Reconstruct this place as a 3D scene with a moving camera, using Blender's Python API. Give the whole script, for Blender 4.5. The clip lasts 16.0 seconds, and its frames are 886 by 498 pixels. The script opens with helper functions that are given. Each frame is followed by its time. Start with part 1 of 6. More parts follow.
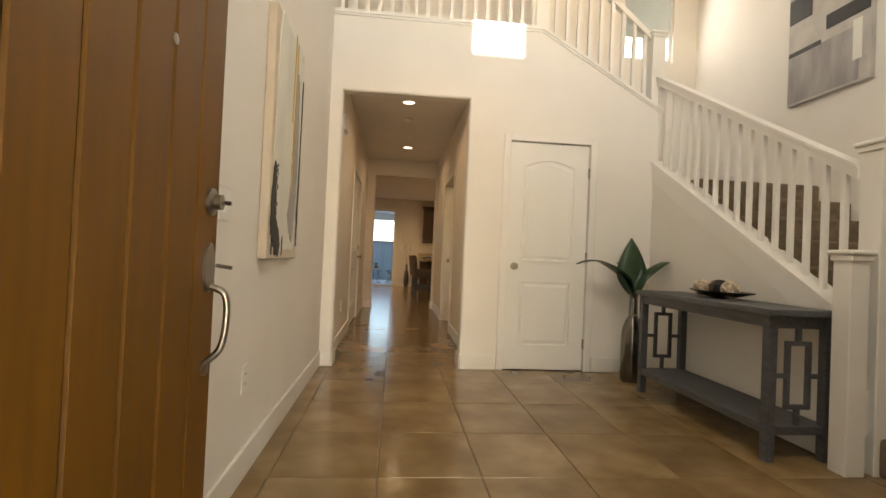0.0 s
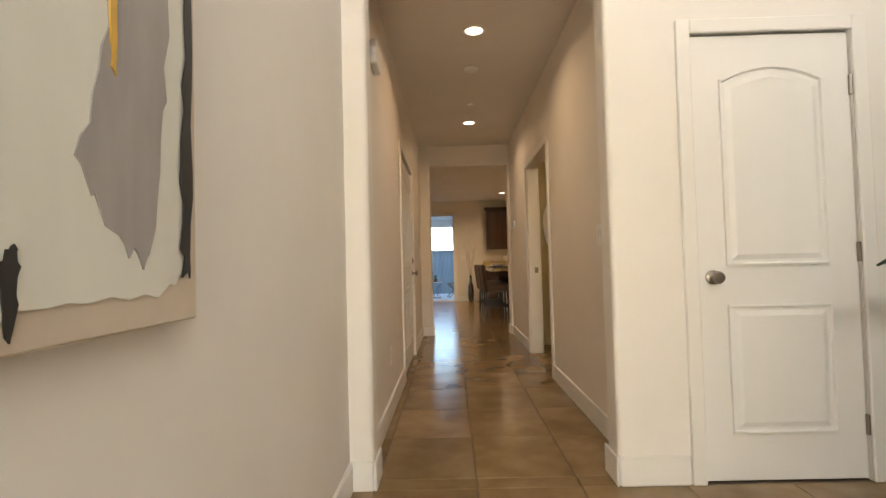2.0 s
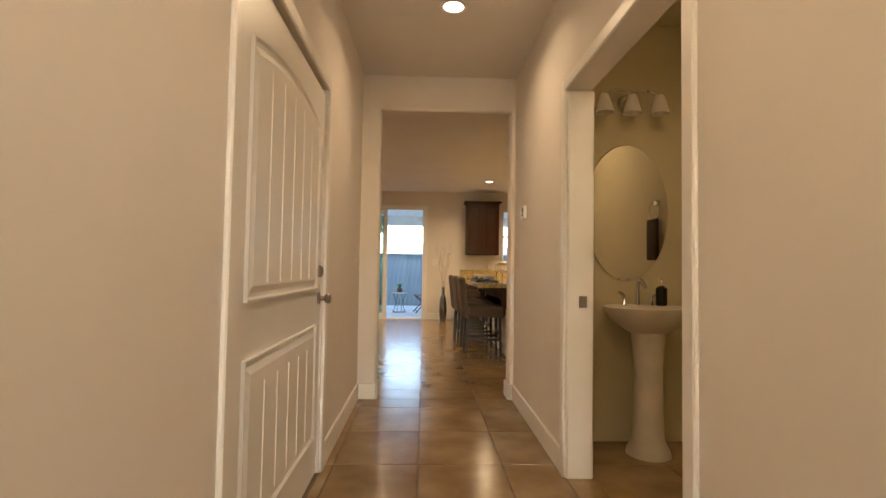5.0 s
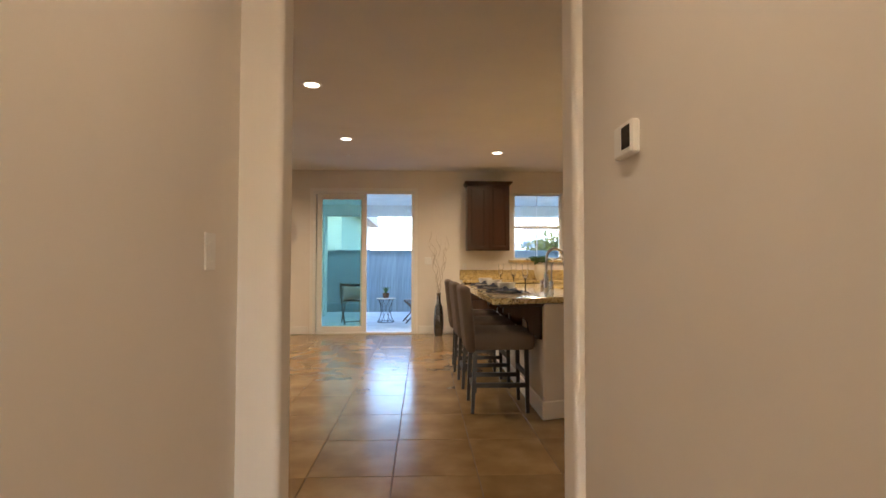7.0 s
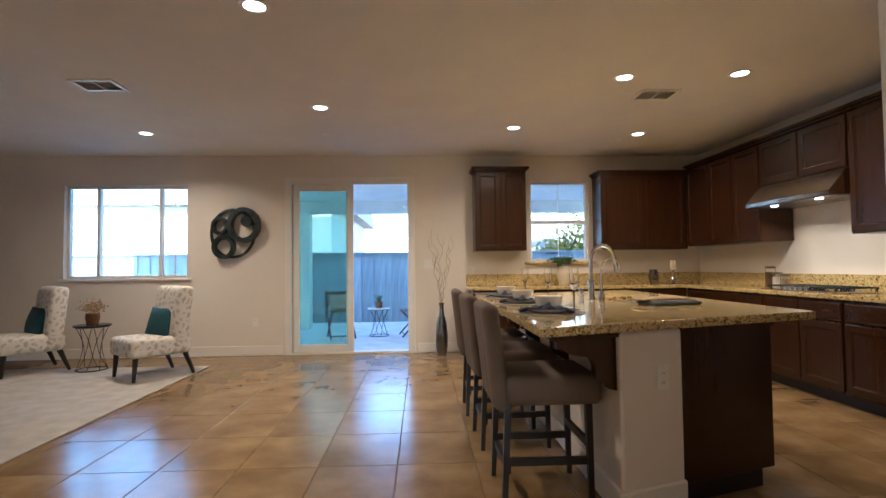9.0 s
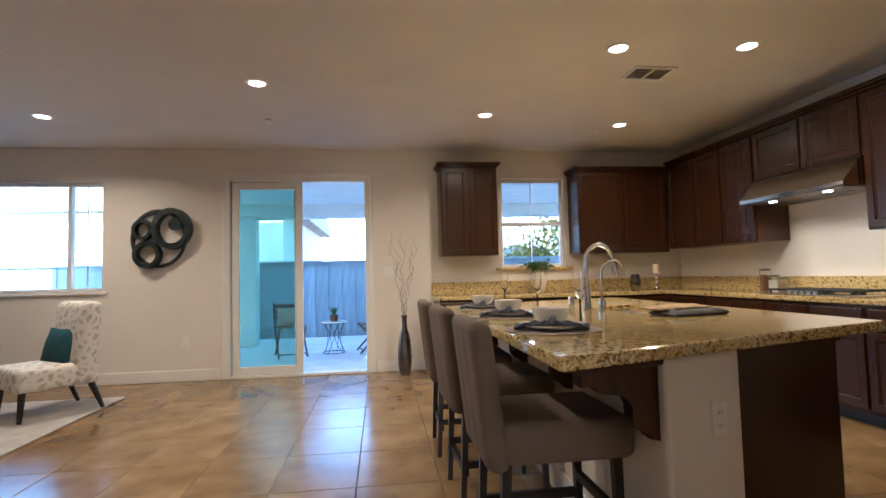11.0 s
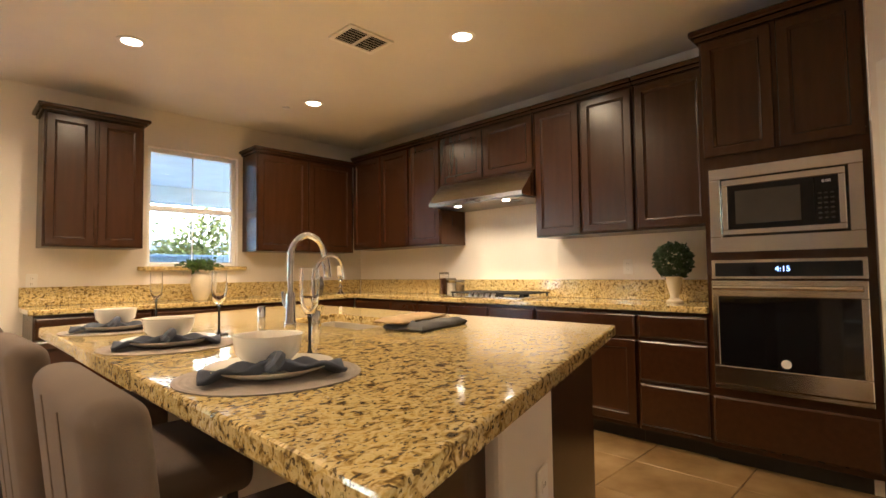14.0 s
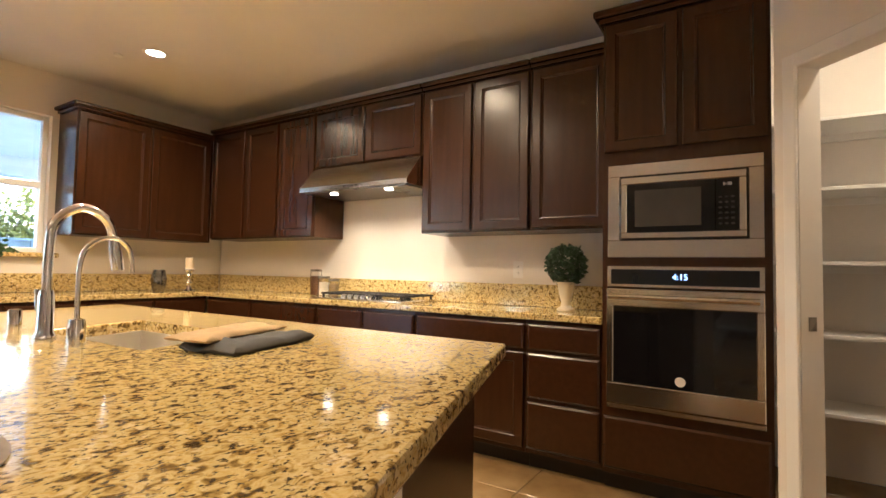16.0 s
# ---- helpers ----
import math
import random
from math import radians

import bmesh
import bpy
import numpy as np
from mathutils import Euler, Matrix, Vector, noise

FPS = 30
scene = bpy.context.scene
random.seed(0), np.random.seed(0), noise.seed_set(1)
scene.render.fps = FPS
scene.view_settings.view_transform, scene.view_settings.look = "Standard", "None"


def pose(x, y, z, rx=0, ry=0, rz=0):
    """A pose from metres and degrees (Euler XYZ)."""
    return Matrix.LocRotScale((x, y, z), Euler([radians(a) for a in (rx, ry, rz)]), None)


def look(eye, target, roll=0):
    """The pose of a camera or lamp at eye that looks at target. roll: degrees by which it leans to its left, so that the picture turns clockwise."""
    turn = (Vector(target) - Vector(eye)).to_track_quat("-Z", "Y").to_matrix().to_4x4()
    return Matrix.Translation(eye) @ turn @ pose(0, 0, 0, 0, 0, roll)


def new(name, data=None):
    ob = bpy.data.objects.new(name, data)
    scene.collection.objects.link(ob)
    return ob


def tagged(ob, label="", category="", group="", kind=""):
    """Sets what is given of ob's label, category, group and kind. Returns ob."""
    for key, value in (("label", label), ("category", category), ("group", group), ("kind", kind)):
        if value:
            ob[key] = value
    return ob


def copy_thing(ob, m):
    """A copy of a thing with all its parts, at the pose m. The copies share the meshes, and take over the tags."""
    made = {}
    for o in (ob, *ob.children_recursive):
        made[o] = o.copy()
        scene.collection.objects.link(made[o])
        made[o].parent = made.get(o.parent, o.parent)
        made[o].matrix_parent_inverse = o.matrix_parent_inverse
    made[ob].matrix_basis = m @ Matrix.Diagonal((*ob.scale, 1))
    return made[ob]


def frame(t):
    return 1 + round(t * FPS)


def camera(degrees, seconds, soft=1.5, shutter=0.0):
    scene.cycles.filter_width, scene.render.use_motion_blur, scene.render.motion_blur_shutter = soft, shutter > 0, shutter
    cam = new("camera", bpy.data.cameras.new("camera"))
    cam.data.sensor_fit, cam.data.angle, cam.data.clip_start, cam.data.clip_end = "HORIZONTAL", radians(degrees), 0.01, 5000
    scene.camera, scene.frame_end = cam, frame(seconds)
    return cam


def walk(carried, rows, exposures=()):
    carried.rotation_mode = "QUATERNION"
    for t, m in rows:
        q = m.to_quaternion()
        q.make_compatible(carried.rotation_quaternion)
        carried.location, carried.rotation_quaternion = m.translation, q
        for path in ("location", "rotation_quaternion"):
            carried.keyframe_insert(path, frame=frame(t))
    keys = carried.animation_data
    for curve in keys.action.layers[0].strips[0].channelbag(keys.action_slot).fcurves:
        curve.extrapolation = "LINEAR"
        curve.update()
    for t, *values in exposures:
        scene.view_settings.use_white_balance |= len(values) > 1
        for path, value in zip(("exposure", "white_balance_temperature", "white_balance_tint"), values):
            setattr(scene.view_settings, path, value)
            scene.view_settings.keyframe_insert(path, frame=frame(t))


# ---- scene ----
cam = camera(83.5, 16.0)
PATH = [
    (0, (0.503, -0.345, 0.983), (0.696, 1.646, 1.015), 2.5),
    (0.5, (0.535, 0.199, 1.009), (0.506, 2.198, 1.039), 1.4),
    (1, (0.508, 0.726, 1.002), (0.426, 2.723, 1.05), -0.1),
    (1.5, (0.446, 1.221, 1.005), (0.369, 3.219, 1.064), -1.1),
    (2, (0.375, 1.733, 1.021), (0.344, 3.732, 1.083), -1.5),
    (2.5, (0.32, 2.213, 1.023), (0.358, 4.211, 1.086), -1.6),
    (3, (0.322, 2.671, 1.018), (0.394, 4.668, 1.101), -1.0),
    (3.5, (0.352, 3.213, 1.045), (0.432, 5.209, 1.126), -0.4),
    (6, (0.56, 5.814, 1.123), (0.631, 7.811, 1.193), 1.2),
    (6.5, (0.593, 6.465, 1.147), (0.663, 8.463, 1.21), 0.7),
    (7, (0.631, 7.016, 1.159), (0.712, 9.013, 1.222), 0.1),
    (7.5, (0.653, 7.467, 1.168), (0.741, 9.464, 1.231), -0.6),
    (8, (0.650, 7.845, 1.197), (0.735, 9.842, 1.256), -0.6),
    (10.5, (0.584, 9.043, 1.155), (0.735, 11.034, 1.257), -1.2),
    (11, (0.623, 9.188, 1.157), (0.874, 11.169, 1.264), -1.4),
    (11.5, (0.587, 9.359, 1.156), (1.033, 11.305, 1.274), -1.6),
    (12, (0.568, 9.548, 1.162), (1.25, 11.424, 1.285), -2.2),
    (12.5, (0.573, 9.738, 1.178), (1.454, 11.529, 1.306), -2.6),
    (13, (0.563, 9.878, 1.165), (1.651, 11.553, 1.272), -2.0),
    (13.5, (0.706, 10.009, 1.175), (1.964, 11.561, 1.261), -1.1),
    (14, (0.798, 10.147, 1.148), (2.222, 11.548, 1.241), -0.8),
    (14.5, (0.91, 10.254, 1.149), (2.452, 11.525, 1.242), -0.8),
    (15, (1.023, 10.318, 1.146), (2.637, 11.495, 1.235), -0.4),
    (15.5, (1.158, 10.375, 1.129), (2.82, 11.483, 1.22), 0.6),
    (16, (1.295, 10.409, 1.147), (2.985, 11.474, 1.238), 1.1),
]
EXPOSURES = [(0.0, 2.28, 6800, 10), (1.5, 2.35, 6300, 10), (2.5, 2.95, 6100, 10), (6.0, 3.15, 6250, 10), (7.0, 3.2, 5550, 10), (8.0, 3.18, 5050, 10), (11.0, 3.27, 4700, 10), (12.5, 3.47, 5050, 10), (13.5, 3.56, 5500, 10), (14.5, 4.06, 5750, 10), (16.0, 4.08, 5450, 10)]
walk(cam, [(t, look(eye, target, roll)) for t, eye, target, roll in PATH], EXPOSURES)

# ---- world, sun, large lights ----
world = bpy.data.worlds.new("sky")
scene.world = world
world.use_nodes = True
wn = world.node_tree
sky = wn.nodes.new("ShaderNodeTexSky")
sky.sky_type, sky.sun_disc = "NISHITA", False
sky.sun_elevation, sky.sun_rotation = radians(27), radians(187)
wn.nodes["Background"].inputs[1].default_value = 0.15
wn.links.new(sky.outputs[0], wn.nodes["Background"].inputs[0])


def lamp(name, kind, m, energy, color, size=0.1, size_y=None, spread=180):
    data = bpy.data.lights.new(name, kind)
    data.energy, data.color = energy, color
    if kind == "SUN":
        data.angle = radians(0.5)
    elif kind == "AREA":
        data.shape = "RECTANGLE" if size_y else "DISK"
        data.size, data.spread = size, radians(spread)
        if size_y:
            data.size_y = size_y
    ob = new(name, data)
    ob.matrix_world = m
    return ob


lamp("sun", "SUN", look((0, 0, 8), (0.42, 4.05, 8 - 2.07)), 4.2, (1.0, 0.95, 0.88))
# area lamp added in an unseen opening above the entrance, standing in for daylight
lamp("entry_daylight", "AREA", look((1.6, -0.04, 3.9), (1.6, 4.0, 2.6)), 10.0, (1.0, 0.92, 0.80), 2.0, 1.3)

# daylight in the opening of the upstairs window
lamp("stair_daylight", "AREA", look((3.42, 5.33, 3.92), (3.42, 2.0, 2.6)), 2.6, (1.0, 0.92, 0.84), 0.56, 0.85)

# ---- materials ----


def nodes_of(name):
    m = bpy.data.materials.new(name)
    m.use_nodes = True
    nt = m.node_tree
    return m, nt, nt.nodes["Principled BSDF"]


def ramp(nt, fac, stops):
    r = nt.nodes.new("ShaderNodeValToRGB")
    els = r.color_ramp.elements
    while len(els) < len(stops):
        els.new(0.5)
    for e, (p, c) in zip(els, stops):
        e.position, e.color = p, (*c, 1)
    nt.links.new(fac, r.inputs[0])
    return r.outputs[0]


def tex(nt, kind, scale, stretch=(1, 1, 1), detail=4.0):
    co = nt.nodes.new("ShaderNodeTexCoord")
    mp = nt.nodes.new("ShaderNodeMapping")
    mp.inputs["Scale"].default_value = stretch
    nt.links.new(co.outputs["Object"], mp.inputs[0])
    n = nt.nodes.new("ShaderNodeTex" + kind)
    nt.links.new(mp.outputs[0], n.inputs["Vector"])
    n.inputs["Scale"].default_value = scale
    if "Detail" in n.inputs:
        n.inputs["Detail"].default_value = detail
    return n


def bump(nt, fac, strength, distance=0.002):
    b = nt.nodes.new("ShaderNodeBump")
    b.inputs["Strength"].default_value, b.inputs["Distance"].default_value = strength, distance
    nt.links.new(fac, b.inputs["Height"])
    return b.outputs[0]


def surface(name, color, rough=0.5, metal=0.0, vary=0.08, scale=6.0, stretch=(1, 1, 1), grain=60.0, relief=0.15, distance=0.001, per_object=0.0, rough_vary=0.1, spec=0.5):
    """A painted, woven or stained surface with variation at two scales."""
    m, nt, b = nodes_of(name)
    lo = tuple(max(0.0, c * (1 - vary)) for c in color)
    hi = tuple(min(1.0, c * (1 + vary)) for c in color)
    n = tex(nt, "Noise", scale, stretch)
    col = ramp(nt, n.outputs["Fac"], [(0.3, lo), (0.7, hi)])
    if per_object:
        info = nt.nodes.new("ShaderNodeObjectInfo")
        v = nt.nodes.new("ShaderNodeMapRange")
        v.inputs["To Min"].default_value, v.inputs["To Max"].default_value = 1 - per_object, 1 + per_object
        nt.links.new(info.outputs["Random"], v.inputs["Value"])
        h = nt.nodes.new("ShaderNodeHueSaturation")
        nt.links.new(v.outputs[0], h.inputs["Value"])
        nt.links.new(col, h.inputs["Color"])
        col = h.outputs[0]
    nt.links.new(col, b.inputs["Base Color"])
    g = tex(nt, "Noise", grain, stretch, 6.0)
    rr = nt.nodes.new("ShaderNodeMapRange")
    rr.inputs["To Min"].default_value, rr.inputs["To Max"].default_value = max(0.02, rough - rough_vary), min(1, rough + rough_vary)
    nt.links.new(n.outputs["Fac"], rr.inputs["Value"])
    nt.links.new(rr.outputs[0], b.inputs["Roughness"])
    b.inputs["Metallic"].default_value = metal
    b.inputs["Specular IOR Level"].default_value = spec
    if relief:
        nt.links.new(bump(nt, g.outputs["Fac"], relief, distance), b.inputs["Normal"])
    return m


def glass(name, color=(1, 1, 1), rough=0.0):
    m, nt, b = nodes_of(name)
    b.inputs["Base Color"].default_value = (*color, 1)
    b.inputs["Roughness"].default_value = rough
    b.inputs["Transmission Weight"].default_value = 1.0
    b.inputs["IOR"].default_value = 1.45
    return m


def glow(name, color, strength):
    m, nt, b = nodes_of(name)
    b.inputs["Base Color"].default_value = (0.8, 0.8, 0.8, 1)
    b.inputs["Emission Color"].default_value = (*color, 1)
    b.inputs["Emission Strength"].default_value = strength
    return m


def granite_material():
    m, nt, b = nodes_of("granite")
    big = tex(nt, "Noise", 46.0, (0.75, 1, 1), 7)
    big.inputs["Distortion"].default_value = 0.9
    base = ramp(nt, big.outputs["Fac"], [(0.31, (0.10, 0.06, 0.018)), (0.38, (0.24, 0.16, 0.05)), (0.44, (0.50, 0.36, 0.12)), (0.53, (0.72, 0.59, 0.29)), (0.63, (0.62, 0.45, 0.15)), (0.74, (0.27, 0.17, 0.05))])
    fleck = tex(nt, "Noise", 120.0, (0.75, 1, 1), 4)
    fleck.inputs["Distortion"].default_value = 0.5
    dark = ramp(nt, fleck.outputs["Fac"], [(0.37, (0.9, 0.9, 0.9)), (0.43, (0, 0, 0))])
    mix = nt.nodes.new("ShaderNodeMix")
    mix.data_type = "RGBA"
    nt.links.new(dark, mix.inputs["Factor"])
    nt.links.new(base, mix.inputs["A"])
    mix.inputs["B"].default_value = (0.045, 0.026, 0.010, 1)
    pale = ramp(nt, tex(nt, "Noise", 48.0, detail=3).outputs["Fac"], [(0.6, (0, 0, 0)), (0.68, (1, 1, 1))])
    mix2 = nt.nodes.new("ShaderNodeMix")
    mix2.data_type = "RGBA"
    nt.links.new(pale, mix2.inputs["Factor"])
    nt.links.new(mix.outputs["Result"], mix2.inputs["A"])
    mix2.inputs["B"].default_value = (0.76, 0.63, 0.36, 1)
    nt.links.new(mix2.outputs["Result"], b.inputs["Base Color"])
    b.inputs["Roughness"].default_value = 0.1
    b.inputs["Coat Weight"].default_value = 0.3
    b.inputs["Coat Roughness"].default_value = 0.04
    return m


def tile_material():
    m, nt, b = nodes_of("floor_tile")
    n = tex(nt, "Noise", 3.2, detail=6)
    info = nt.nodes.new("ShaderNodeObjectInfo")
    add = nt.nodes.new("ShaderNodeVectorMath")
    geo = nt.nodes.new("ShaderNodeNewGeometry")
    sc = nt.nodes.new("ShaderNodeVectorMath")
    sc.operation = "SCALE"
    sc.inputs["Scale"].default_value = 9.0
    comb = nt.nodes.new("ShaderNodeCombineXYZ")
    nt.links.new(info.outputs["Random"], comb.inputs[0])
    nt.links.new(info.outputs["Random"], comb.inputs[1])
    nt.links.new(comb.outputs[0], sc.inputs[0])
    nt.links.new(geo.outputs["Position"], add.inputs[0])
    nt.links.new(sc.outputs[0], add.inputs[1])
    nt.links.new(add.outputs[0], n.inputs["Vector"])
    col = ramp(nt, n.outputs["Fac"], [(0.3, (0.185, 0.112, 0.042)), (0.5, (0.255, 0.164, 0.070)), (0.72, (0.33, 0.225, 0.108))])
    v = nt.nodes.new("ShaderNodeMapRange")
    v.inputs["To Min"].default_value, v.inputs["To Max"].default_value = 0.9, 1.1
    nt.links.new(info.outputs["Random"], v.inputs["Value"])
    h = nt.nodes.new("ShaderNodeHueSaturation")
    nt.links.new(v.outputs[0], h.inputs["Value"])
    nt.links.new(col, h.inputs["Color"])
    nt.links.new(h.outputs[0], b.inputs["Base Color"])
    rr = nt.nodes.new("ShaderNodeMapRange")
    rr.inputs["To Min"].default_value, rr.inputs["To Max"].default_value = 0.13, 0.27
    nt.links.new(n.outputs["Fac"], rr.inputs["Value"])
    nt.links.new(rr.outputs[0], b.inputs["Roughness"])
    big = tex(nt, "Noise", 7.0, detail=3)
    nt.links.new(bump(nt, big.outputs["Fac"], 0.012, 0.001), b.inputs["Normal"])
    return m


def pattern_fabric():
    """Cream upholstery with a light trellis of rings."""
    m, nt, b = nodes_of("trellis_fabric")
    vo = tex(nt, "Voronoi", 13.0)
    vo.feature = "DISTANCE_TO_EDGE"
    col = ramp(nt, vo.outputs["Distance"], [(0.06, (0.74, 0.71, 0.66)), (0.12, (0.47, 0.42, 0.38))])
    nt.links.new(col, b.inputs["Base Color"])
    b.inputs["Roughness"].default_value = 0.9
    nt.links.new(bump(nt, tex(nt, "Noise", 300).outputs["Fac"], 0.3), b.inputs["Normal"])
    return m


